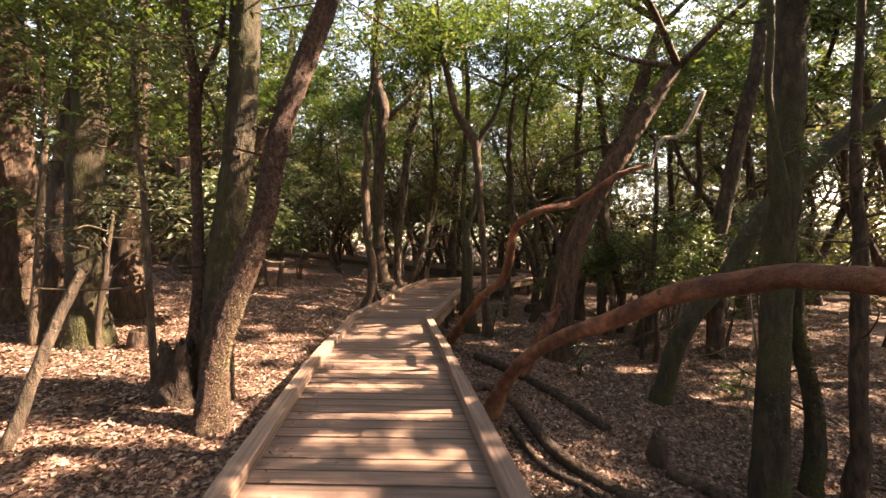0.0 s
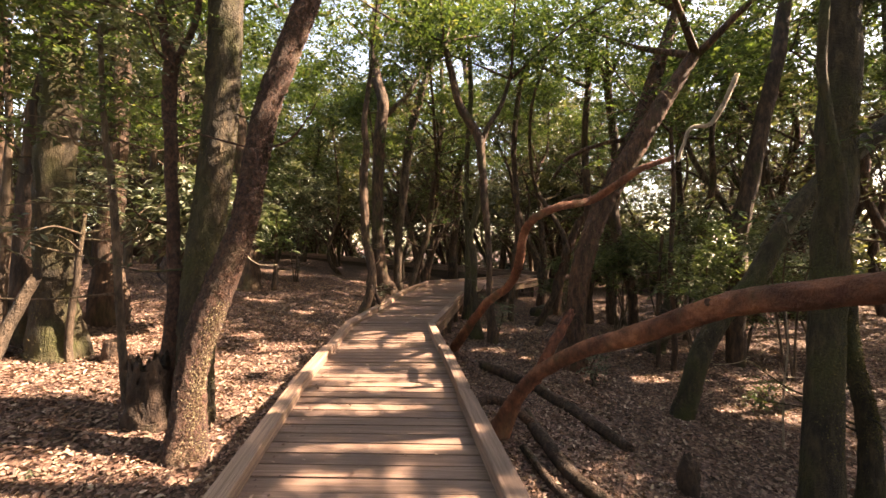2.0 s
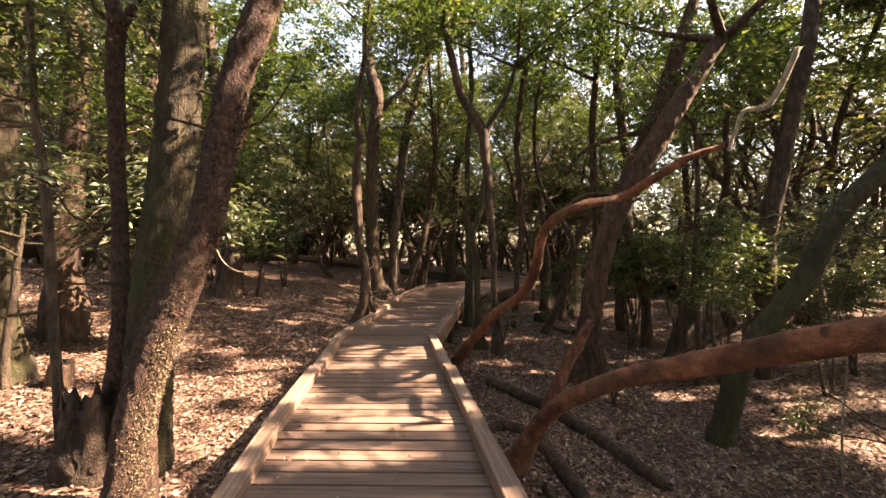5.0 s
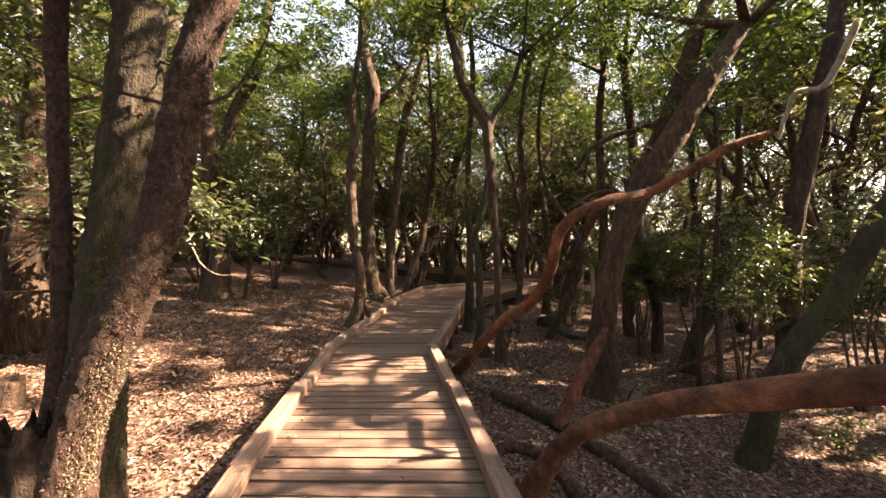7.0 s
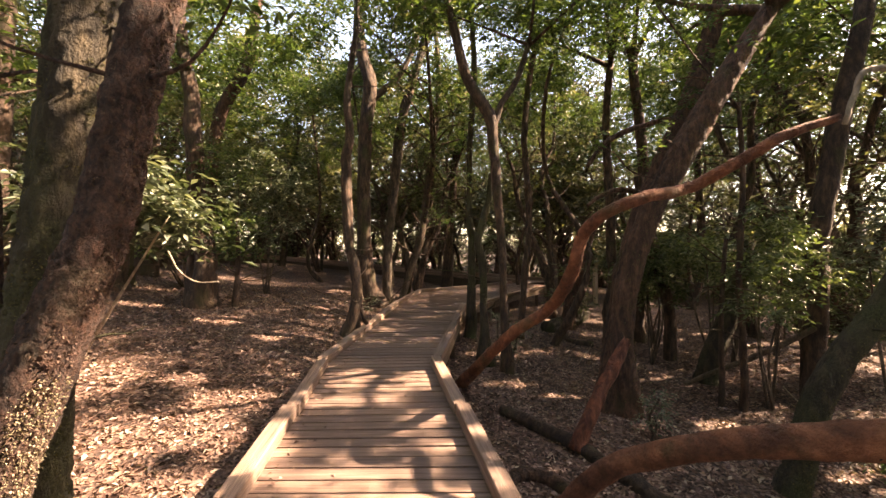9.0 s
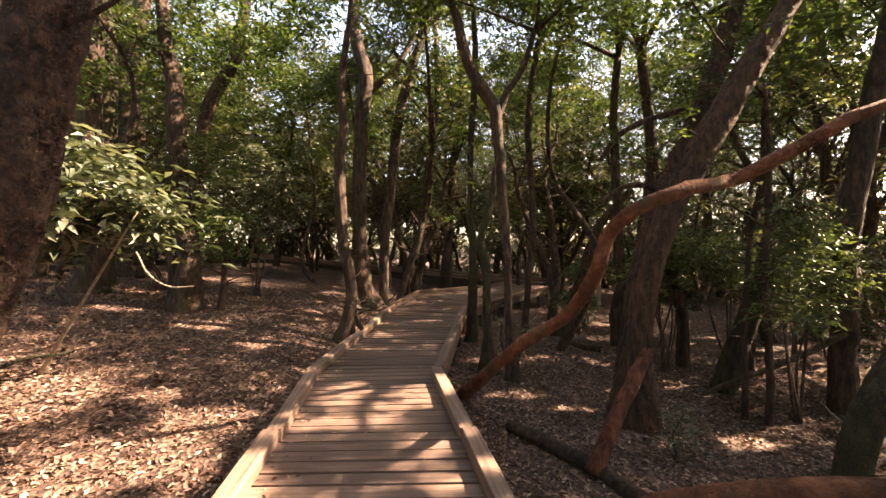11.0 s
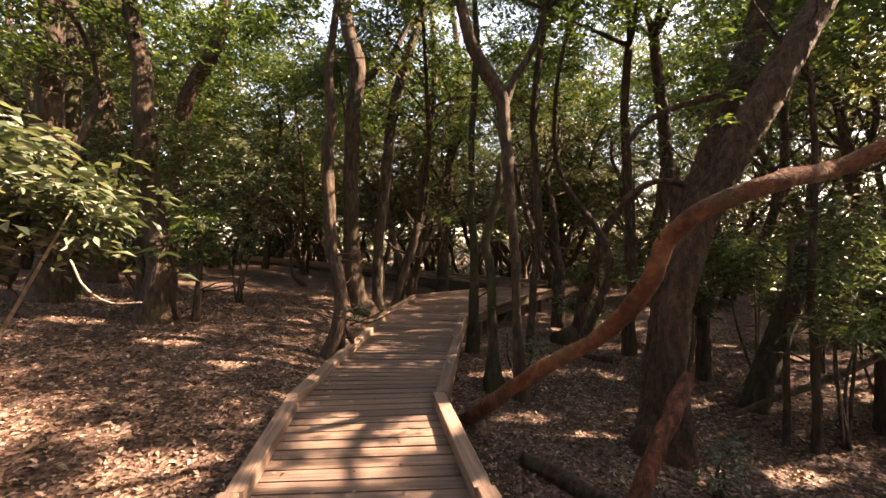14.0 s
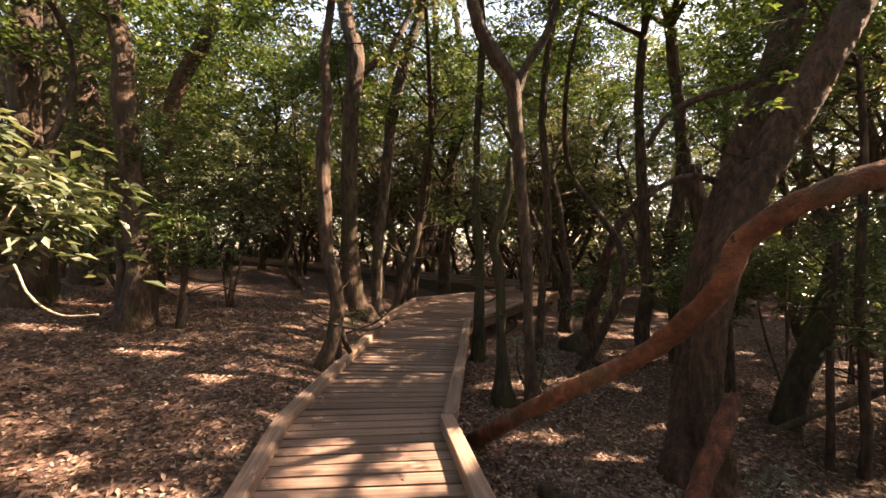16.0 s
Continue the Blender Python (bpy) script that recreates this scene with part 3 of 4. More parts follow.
L17 = [(-8.61, 14.5, 1.12, 0.32), (-8.52, 14.5, 4.31, 0.305), (-8.71, 14.5, 6.12, 0.29), (-8.5, 14.5, 7.23, 0.247), (-8.16, 14.5, 8.63, 0.189)]
L18 = [(-3.78, 3.5, -0.34, 0.053), (-3.71, 3.6, 0.04, 0.05), (-3.63, 3.7, 0.48, 0.046), (-3.57, 3.8, 0.82, 0.047), (-3.43, 3.9, 1.23, 0.04)]
C1 = [(-1.53, 13.8, -0.39, 0.298), (-1.8, 13.8, 0.05, 0.244), (-2.04, 13.8, 0.43, 0.217), (-2.16, 13.8, 1.5, 0.203), (-2.16, 13.8, 2.44, 0.19), (-2.18, 13.8, 3.51, 0.19), (-2.12, 13.8, 4.86, 0.19), (-2, 13.8, 6.06, 0.19), (-2.2, 13.8, 6.93, 0.176), (-2.31, 13.8, 7.93, 0.163), (-2.12, 13.8, 9.54, 0.122), (-1.84, 13.8, 11.03, 0.081)]
C2 = [(-2.01, 10.2, -0.24, 0.137), (-1.82, 10.2, 0.28, 0.12), (-1.73, 10.2, 0.74, 0.103), (-1.8, 10.2, 1.25, 0.103), (-1.9, 10.2, 1.64, 0.094), (-1.92, 10.2, 2.4, 0.107), (-1.94, 10.2, 3.16, 0.103), (-1.87, 10.2, 3.79, 0.086), (-1.91, 10.2, 4.51, 0.069), (-1.78, 10.2, 5.36, 0.056), (-1.69, 10.2, 6.38, 0.039)]
C2b = [(-1.72, 10.2, 0.74, 0.043), (-1.67, 10.2, 0.45, 0.039), (-1.55, 10.2, 0.12, 0.039)]
C3 = [(-1.51, 14.4, -0.51, 0.216), (-1.59, 14.4, 0.2, 0.144), (-1.59, 14.4, 1.21, 0.129), (-1.52, 14.4, 2.21, 0.115), (-1.38, 14.4, 3.49, 0.129), (-1.26, 14.4, 4.49, 0.144), (-1.14, 14.4, 5.35, 0.129), (-0.88, 14.4, 6.36, 0.137), (-0.6, 14.4, 7.22, 0.115), (-0.35, 14.4, 8.02, 0.101), (-0.01, 14.4, 9.68, 0.065)]
C3b = [(-1.93, 14.2, 5.88, 0.099), (-1.54, 14.2, 6.23, 0.092), (-1.12, 14.2, 6.68, 0.085), (-0.78, 14.2, 7.39, 0.071), (-0.59, 14.2, 8.24, 0.056)]
C4 = [(-1.35, 15.3, -0.33, 0.125), (-1, 15.3, 0.77, 0.094), (-0.67, 15.3, 1.78, 0.102), (-0.48, 15.3, 3.03, 0.094), (-0.32, 15.3, 4.44, 0.094), (-0.1, 15.3, 5.84, 0.086), (-0.07, 15.3, 7.25, 0.078), (-0.14, 15.3, 8.81, 0.063)]
C4b = [(-0.84, 18.6, -0.08, 0.222), (-1.15, 18.6, 1.03, 0.131), (-1.51, 18.6, 2.04, 0.111), (-1.78, 18.6, 3.64, 0.091)]
C5 = [(0.38, 20.6, -0.45, 0.298), (0.48, 20.6, 1.39, 0.207), (0.62, 20.6, 3.23, 0.172), (0.8, 20.6, 5.76, 0.172), (1.15, 20.6, 7.15, 0.149), (1.1, 20.6, 9.68, 0.138), (0.83, 20.6, 11.74, 0.103)]
C6 = [(0.64, 12.4, -0.48, 0.151), (0.67, 12.4, 0.22, 0.116), (0.69, 12.4, 0.92, 0.099), (0.66, 12.4, 1.86, 0.093), (0.6, 12.4, 2.79, 0.07), (0.64, 12.4, 3.96, 0.07), (0.71, 12.4, 5.01, 0.076), (0.76, 12.4, 6.06, 0.07), (0.68, 12.4, 7.46, 0.052)]
C7 = [(0.71, 10.2, -0.54, 0.172), (0.69, 10.2, -0.11, 0.094), (0.68, 10.2, 0.58, 0.073), (0.66, 10.2, 1.28, 0.077), (0.58, 10.2, 1.67, 0.073), (0.68, 10.2, 2.1, 0.069), (0.79, 10.2, 2.53, 0.06), (0.84, 10.2, 3.01, 0.047)]
C8 = [(1.07, 9.8, -0.62, 0.145), (1.02, 9.8, -0.01, 0.088), (0.99, 9.8, 0.64, 0.072), (0.98, 9.8, 1.38, 0.072), (0.94, 9.8, 2.03, 0.08), (0.87, 9.8, 2.76, 0.088), (0.83, 9.8, 3.4, 0.096), (0.75, 9.8, 3.97, 0.112), (0.54, 9.8, 4.33, 0.108), (0.31, 9.8, 4.75, 0.096), (0.18, 9.8, 5.25, 0.084), (-0.02, 9.8, 6.21, 0.056)]
C8b = [(0.82, 9.8, 3.81, 0.064), (0.99, 9.8, 4.22, 0.056), (1.28, 9.8, 4.71, 0.052), (1.49, 9.8, 5.37, 0.04)]
C9 = [(1.92, 12.5, -0.41, 0.088), (2, 12.5, 0.78, 0.082), (2.13, 12.5, 1.85, 0.082), (2.08, 12.5, 3.29, 0.082), (2.03, 12.5, 4.48, 0.082), (2.16, 12.5, 5.91, 0.076), (2.41, 12.5, 6.99, 0.065)]
R1a = [(2.31, 8.4, -0.73, 0.225), (2.44, 8.51, -0.33, 0.195), (2.57, 8.62, 0.29, 0.186), (2.76, 8.73, 1.14, 0.183), (3.04, 8.84, 1.92, 0.179), (3.39, 8.95, 2.64, 0.183), (3.7, 9.06, 3.25, 0.179), (4.03, 9.17, 3.88, 0.176), (4.34, 9.28, 4.66, 0.164), (4.65, 9.39, 5.51, 0.142), (5.1, 9.5, 6.72, 0.101)]
R1b = [(2.521, 8.247, -0.496, 0.199), (2.466, 8.247, -0.028, 0.167), (2.466, 8.247, 0.45, 0.154), (2.531, 8.247, 1.005, 0.162), (2.706, 8.247, 1.614, 0.154), (2.923, 8.247, 2.18, 0.154), (3.162, 8.247, 2.615, 0.173), (3.402, 8.247, 3.04, 0.18), (3.652, 8.247, 3.453, 0.173), (3.924, 8.247, 3.91, 0.162), (4.24, 8.247, 4.4, 0.141), (4.729, 8.247, 5.161, 0.102)]
R1c = [(3.66, 8.9, 3.66, 0.054), (3.22, 8.9, 3.58, 0.044), (2.78, 8.9, 3.43, 0.044), (2.45, 8.9, 3.22, 0.041), (2.2, 8.9, 2.87, 0.031)]
R1d = [(3.21, 8.9, 2.38, 0.047), (2.85, 8.9, 2.51, 0.041), (2.49, 8.9, 2.44, 0.037), (2.2, 8.9, 2.24, 0.027)]
R2 = [(1.37, 7.15, -0.84, 0.096), (1.56, 7.22, -0.49, 0.09), (1.76, 7.3, -0.16, 0.079), (1.96, 7.38, 0.13, 0.08), (2.14, 7.45, 0.37, 0.06)]
R3 = [(0.66, 5.8, -0.93, 0.146), (0.83, 5.65, -0.48, 0.1), (1.01, 5.38, -0.09, 0.086), (1.32, 4.75, 0.38, 0.081), (1.67, 4.08, 0.72, 0.088), (1.81, 3.3, 1.06, 0.08), (1.89, 2.7, 1.22, 0.076), (1.96, 2.3, 1.3, 0.069), (1.98, 2, 1.31, 0.064), (2.02, 1.75, 1.3, 0.062), (2.01, 1.3, 1.28, 0.056), (2.01, 0.8, 1.29, 0.052)]
R4 = [(0.13, 9.1, -0.7, 0.102), (0.45, 8, 0.06, 0.076), (0.68, 7.26, 0.57, 0.069), (0.96, 6.96, 0.84, 0.065), (1.04, 6.56, 1.13, 0.065), (1.02, 6.16, 1.44, 0.059), (1.05, 6.04, 1.68, 0.057), (1.15, 5.8, 1.86, 0.054), (1.38, 5.62, 1.97, 0.051), (1.83, 5.75, 2.07, 0.048), (2.05, 5.5, 2.22, 0.046), (2.25, 5.3, 2.38, 0.039), (2.59, 5.2, 2.5, 0.025)]
R4b = [(2.63, 5.2, 2.45, 0.017), (2.7, 5.2, 2.65, 0.019), (2.79, 5.2, 2.83, 0.021), (2.99, 5.2, 2.87, 0.026), (3.13, 5.2, 3.05, 0.03), (3.31, 5.2, 3.44, 0.03)]
R5 = [(3.42, 6.6, -1.3, 0.195), (3.52, 6.6, -0.95, 0.156), (3.6, 6.6, -0.75, 0.144), (3.81, 6.6, -0.03, 0.14), (4.18, 6.6, 0.52, 0.136), (4.63, 6.6, 1.07, 0.133), (5.13, 6.58, 1.98, 0.129), (5.9, 6.5, 2.8, 0.129), (6.54, 6.45, 3.35, 0.129), (7.16, 6.4, 3.85, 0.117), (7.9, 6.3, 4.9, 0.086)]
R6 = [(3.494, 4.368, -1.532, 0.22), (3.506, 4.368, -0.86, 0.169), (3.55, 4.368, 0.361, 0.14), (3.595, 4.368, 1.38, 0.14), (3.64, 4.368, 2.288, 0.148), (3.685, 4.368, 3.195, 0.152), (3.718, 4.368, 4.091, 0.152), (3.774, 4.368, 5.289, 0.11), (3.808, 4.368, 6.353, 0.076)]
R6b = [(3.226, 4.054, 4.236, 0.034), (3.237, 4.054, 3.564, 0.034), (3.214, 4.054, 3.072, 0.037), (3.293, 4.054, 2.512, 0.034), (3.394, 4.054, 2.064, 0.034), (3.416, 4.054, 1.616, 0.028), (3.371, 4.054, 1.28, 0.026)]
R6c = [(4.032, 4.48, -1.386, 0.111), (4.088, 4.48, -0.546, 0.09), (4.043, 4.48, -0.109, 0.08), (3.92, 4.48, 0.395, 0.072), (3.853, 4.48, 0.944, 0.068), (3.819, 4.48, 1.504, 0.058)]
R7 = [(4.42, 4.35, -1.1, 0.108), (4.44, 4.35, -0.48, 0.081), (4.44, 4.35, 0.48, 0.075), (4.45, 4.35, 1.51, 0.066), (4.37, 4.35, 2.23, 0.051), (4.41, 4.35, 3.18, 0.042), (4.46, 4.35, 4.38, 0.03)]
R8 = [(5.83, 8.8, -1.38, 0.219), (5.92, 8.8, -0.41, 0.174), (5.93, 8.8, 1.54, 0.158), (6.27, 8.8, 3.36, 0.143), (6.68, 8.8, 5.3, 0.128), (6.97, 8.8, 7.23, 0.098)]
R9 = [(4.73, 9.7, -0.75, 0.2), (4.87, 9.7, -0.31, 0.18), (5.11, 9.7, 0.25, 0.17), (5.35, 9.7, 0.9, 0.15), (5.5, 9.7, 1.7, 0.12)]
R10 = [(4.05, 9.3, -0.8, 0.035), (4.58, 9.1, -0.48, 0.04), (5.25, 8.9, -0.12, 0.045), (5.81, 8.7, 0.27, 0.043)]
R11 = [(4.39, 8.4, -0.71, 0.053), (4.38, 8.4, 0.01, 0.047), (4.32, 8.4, 1.14, 0.044), (4.39, 8.4, 2.51, 0.038), (4.33, 8.4, 3.76, 0.029)]
R11b = [(4.2, 8.6, -0.58, 0.043), (4.19, 8.6, 0.59, 0.037), (4.28, 8.6, 1.7, 0.031)]
R12 = [(4.81, 11, 0.04, 0.122), (4.58, 11, 0.95, 0.122), (4.35, 11, 2.02, 0.137), (4.19, 11, 3.08, 0.152)]
R13 = [(4.21, 12.6, -0.11, 0.155), (4.28, 12.6, 0.62, 0.131), (4.24, 12.6, 1.73, 0.119), (4.2, 12.6, 3.07, 0.107), (4.11, 12.6, 4.54, 0.095), (4.24, 12.6, 6.25, 0.083)]
R14 = [(3.67, 14, -0.09, 0.18), (3.9, 14, 0.76, 0.152), (4.14, 14, 1.6, 0.138), (4.47, 14, 2.31, 0.111), (5.28, 14, 3.16, 0.097)]
R15 = [(9.2, 17, -0.39, 0.162), (9.5, 17, 0.45, 0.144), (9.54, 17, 2.32, 0.126), (9.42, 17, 5.12, 0.108), (9.63, 17, 7.93, 0.09)]
R16 = [(4.91, 12.5, -0.24, 0.155), (4.86, 12.5, 0.71, 0.155), (4.8, 12.5, 1.75, 0.147), (5.02, 12.5, 3.82, 0.13), (4.76, 12.5, 6.4, 0.104)]
G1 = [(0.65, 8.08, -0.68, 0.076), (1.12, 7.61, -0.7, 0.093), (1.52, 7.04, -0.74, 0.092), (1.95, 6.21, -0.8, 0.084), (2.24, 5.56, -0.86, 0.068)]
G2 = [(1.12, 6.34, -0.76, 0.082), (1.21, 5.59, -0.79, 0.079), (1.38, 4.96, -0.83, 0.075), (1.67, 4.51, -0.86, 0.073), (2.06, 4.16, -0.9, 0.067), (2.53, 3.83, -0.95, 0.058)]
G3 = [(0.32, 6.42, -0.74, 0.071), (0.61, 6.66, -0.75, 0.074), (0.94, 6.55, -0.76, 0.081), (1.17, 5.97, -0.8, 0.074)]
G4 = [(2.56, 4.66, -0.92, 0.071), (2.81, 4.44, -0.94, 0.074), (3.14, 4.14, -0.98, 0.063)]
G5 = [(2.82, 13.38, -0.6, 0.187), (3.93, 14.55, -0.6, 0.224), (4.7, 15.67, -0.57, 0.225)]
G6 = [(3.04, 13.09, -0.7, 0.076), (3.14, 12.24, -0.74, 0.063), (3.55, 12, -0.76, 0.082)]
G7 = [(0.92, 5.5, -0.81, 0.049), (1.15, 4.72, -0.85, 0.047), (1.53, 4.31, -0.89, 0.043), (1.74, 3.96, -0.91, 0.035)]
G8 = [(2.59, 4.9, -1.21, 0.102), (2.57, 4.9, -1, 0.115), (2.61, 4.9, -0.79, 0.081)]
S1 = [(-3.02, 4.62, -0.32, 0.217), (-3.02, 4.62, 0.04, 0.168), (-3.01, 4.62, 0.33, 0.152)]
S2 = [(-4.5, 6, -0.13, 0.141), (-4.49, 6, 0.07, 0.124), (-4.47, 6, 0.23, 0.108)]

# ---- trees beside the boardwalk ----
leaning = stem_tree("leaning brown-barked tree with a sunlit foot beside the boardwalk", [L1], BARK_LICHEN, 101, 3, rough=0.13, sides=44, per=16, tufts=9000, facing=-40, twigs=3)
# sunlight on the foot, painted in with pale tufts
moss(rooted(L1), leaning.children[0], leaning.location, 115, 12000, -25, 0.0, 0.36, 0.011, SUNLIT_TUFT)
stem_tree("upright mossy tree trunk standing behind a leaning one", [L2], BARK_MOSS, 102, 3, rough=0.11, sides=40, per=16, tufts=9000, facing=-50, twigs=3)
stem_tree("slender forked tree growing out of an old stump", [L4], BARK_LICHEN, 103, 2, free=[L4b], crown=[(-3.0, 4.9, 3.6, 0.7, 90), (-3.6, 5.0, 3.9, 0.6, 70)], leaf=LEAF_LIGHT)
stem_tree("thin bare sapling beside a stump", [L5], BARK_GREY, 104, 2, category="sapling", crown=[(-3.7, 4.9, 3.2, 0.5, 60)])
stem_tree("thick mossy old trunk in a dark cluster", [L6], BARK_MOSS, 105, 4, rough=0.12, sides=18, tufts=4000, crown=[(-5.2, 5.6, 4.3, 1.0, 200), (-4.3, 5.6, 4.6, 0.9, 170)])
stem_tree("dark hollow trunk leaning against a mossy one", [L7], BARK, 106, 2, rough=0.16)
stem_tree("broad red-brown old trunk in the shade", [L8], BARK, 107, 4, rough=0.18, sides=20, crown=[(-6.6, 6.0, 4.0, 1.0, 160)])
stem_tree("thin pale stem before a broad trunk", [L9], BARK_GREY, 108, 1, category="sapling")
stem_tree("short sunlit sapling stem with a few leaves", [L10], BARK_GREY, 109, 0, category="sapling", crown=[(-4.7, 5.9, 2.1, 0.45, 40), (-4.4, 6.0, 2.4, 0.35, 30)], leaf=LEAF_LIGHT)
stem_tree("dark upright trunk with spreading roots", [L11], BARK, 110, 3, crown=[(-5.0, 7.6, 3.6, 0.8, 130), (-6.1, 7.5, 4.2, 0.9, 130)])
stem_tree("straight dark trunk deep in the shade", [L12], BARK, 111, 4)
stem_tree("twin dark trunks with spreading roots under leaves", [L13, L13b], BARK, 112, 4, crown=[(-4.6, 11.2, 3.4, 0.9, 190), (-5.6, 10.9, 3.0, 0.8, 130)])
stem_tree("short dark sapling trunk in leaf litter", [L14], BARK, 113, 0, category="sapling", crown=[(-4.3, 11.0, 2.1, 0.55, 90), (-4.1, 11.1, 1.6, 0.4, 50)])
stem_tree("dark mossy trunk far back among bushes", [L15], BARK_MOSS, 114, 4)
stem_tree("bent sunlit trunk above bushes", [L16], BARK_RED, 115, 4)
stem_tree("dark twisted trunk far back above bushes", [L17], BARK, 116, 4)
stem_tree("twisted dark tree rising beside the boardwalk kerb", [C1], BARK, 120, 4, rough=0.1, crown=[(-2.6, 14.5, 5.2, 0.8, 90), (-1.6, 14.6, 6.4, 0.9, 110), (-3.0, 14.2, 6.6, 0.9, 100)])
stem_tree("crooked thin tree with a forked foot by the kerb", [C2, C2b], BARK, 121, 3, rough=0.12)
stem_tree("smooth dark tree with a curved top and side limb", [C3], BARK_GREY, 122, 4, free=[C3b], crown=[(-0.6, 15.2, 6.0, 0.8, 90), (0.4, 15.4, 7.0, 0.9, 100), (-0.2, 15.2, 4.6, 0.5, 45)])
stem_tree("slim leaning tree crossing another stem", [C4, C4b], BARK_GREY, 123, 3)
stem_tree("dark straight tree behind the boardwalk bend", [C5], BARK, 124, 5, crown=[(0.2, 20.4, 6.5, 1.2, 130), (1.6, 20.6, 5.2, 1.0, 100), (-1.2, 20.8, 5.0, 1.0, 100)])
stem_tree("dark mossy tree at the boardwalk's bend", [C6], BARK_MOSS, 125, 4, crown=[(1.3, 13.0, 5.8, 0.8, 90), (0.3, 13.4, 6.8, 0.8, 90), (2.0, 13.4, 4.6, 0.6, 60)])
stem_tree("thin curved tree with a mossy foot", [C7], BARK_MOSS, 126, 2)
stem_tree("twisted tree with an arching dark top", [C8], BARK, 127, 4, free=[C8b], rough=0.12)
stem_tree("slim upright tree beyond the boardwalk's bend", [C9], BARK, 128, 4, crown=[(2.6, 13.0, 6.2, 0.9, 100), (3.2, 12.6, 4.9, 0.7, 80), (3.6, 13.4, 6.6, 0.8, 80)])
stem_tree("large twin-stemmed reddish tree leaning over the hollow", [R1a, R1b], BARK_RED, 130, 4, free=[R1c, R1d], rough=0.13, sides=36, per=12, tufts=4000, facing=-70)
stem_tree("mossy leaning tree with a broad foot", [R5], BARK_MOSS, 131, 4, rough=0.11, sides=28, per=9, tufts=4000, facing=-90)
stem_tree("dark mossy tree with a pale vine stem running up it", [R6, R6c], BARK_MOSS, 132, 4, free=[R6b], rough=0.1, sides=20, tufts=5000, facing=-90)
stem_tree("thin dark tree in leaf litter", [R7], BARK, 133, 2)
stem_tree("dark upright tree behind bushes", [R8], BARK, 134, 4)
stem_tree("slim twin stems among bushes", [R11, R11b], BARK, 135, 2)
stem_tree("dark bent tree in the hollow", [R12], BARK, 136, 1)
stem_tree("dark straight tree in the hollow", [R13], BARK, 137, 4)
stem_tree("red-barked leaning tree near pale posts", [R14], BARK_RED, 138, 2)
stem_tree("slim far tree in a sunny clearing", [R15], BARK, 139, 5)
stem_tree("dark upright tree beside the hollow", [R16], BARK, 140, 4)


def single(name, label, points, material, seed, category, rough=0.1, sides=16, jagged=0.0, per=6):
    x, y, z, r = points[0]
    base = (x, y, z)
    ob = tube(name, points, material, sides, per, rough, seed, jagged, origin=base)
    ob.location = base
    return tagged(ob, label, category)


def laid(points):
    """Lays a stem along the ground, slightly sunk in."""
    return [(x, y, ground_height(x, y) + 0.55 * r, r) for x, y, z, r in points]


def bowed_tree(name, label, points, material, seed, knots, tufted=0):
    """A bent stem with broken-off limb knots on it."""
    base = points[0][:3]
    root = tagged(new(name), label, "tree")
    root.location = base
    stem = tube("trunk", points, material, 24, 10, 0.09, seed, 0.02, origin=base)
    stem.parent = root
    if tufted:
        moss(points, stem, base, seed + 1, tufted, 60, 0.1, 0.95, 0.014)
    for k, (i, a) in enumerate(knots):
        x, y, z, r = points[i]
        ox, oz = -r * 0.85 * math.cos(radians(a)), r * 0.85 * math.sin(radians(a))
        tube("knot", [(x + ox * 0.6, y, z + oz * 0.6, r * 0.5), (x + ox, y - 0.01, z + oz, r * 0.42), (x + ox * 1.2, y - 0.02, z + oz * 1.2, r * 0.25)], BARK_RED, 10, 3, 0.15, seed + 20 + k, 0.008, origin=base).parent = root


bowed_tree("fallen_tree", "smooth orange-red trunk arching low over the hollow", R3, BARK_ORANGE, 201, [(4, -60), (5, 35), (7, -120)])
bowed_tree("bent_tree", "long orange-red bent trunk rising from beside the kerb", R4, BARK_ORANGE, 202, [(3, 60), (6, 20), (9, 80)], 1800)
single("dead_branch", "pale bleached dead branch tip caught in the trees", R4b, DEAD, 203, "branch", 0.2, 8)
single("tree_snag", "short broken red-barked snag leaning before a tree", R2, BARK_SNAG, 204, "snag", 0.14, 14, 0.06)
single("dead_pole", "thin grey dead pole leaning out of the ground", rooted(L18), BARK_GREY, 205, "branch", 0.1, 10, 0.03)
single("stump", "dark rotten tree stump with a jagged top", rooted(S1), LOG, 206, "stump", 0.26, 26, 0.13)
single("stump", "small sunlit cut stump in leaf litter", rooted(S2), BARK, 207, "stump", 0.12, 14, 0.02)
single("tree_snag", "dark broken mossy trunk stub leaning in the hollow", rooted(R9), BARK_MOSS, 208, "snag", 0.14, 16, 0.07)
single("fallen_branch", "long grey fallen branch propped off the ground", R10, BARK_GREY, 209, "branch", 0.1, 10, 0.02)
single("fallen_log", "dark fallen log lying in leaf litter", laid(G1), LOG, 210, "log", 0.1, 14, 0.03)
single("fallen_log", "long curved dark fallen log on the ground", laid(G2), LOG, 211, "log", 0.1, 14, 0.03)
single("root", "reddish surface root curving over the ground", laid(G3), BARK_RED, 212, "root", 0.1, 10)
single("fallen_branch", "straight dark fallen branch in leaf litter", laid(G4), LOG, 213, "branch", 0.1, 10, 0.02)
single("fallen_log", "mossy fallen log in the hollow", laid(G5), BARK_MOSS, 214, "log", 0.12, 14, 0.04)
single("fallen_branch", "thin twisted fallen branch on the ground", G6, BARK, 215, "branch", 0.12, 8)
single("fallen_branch", "thin dark fallen branch beside a log", laid(G7), LOG, 216, "branch", 0.1, 8)
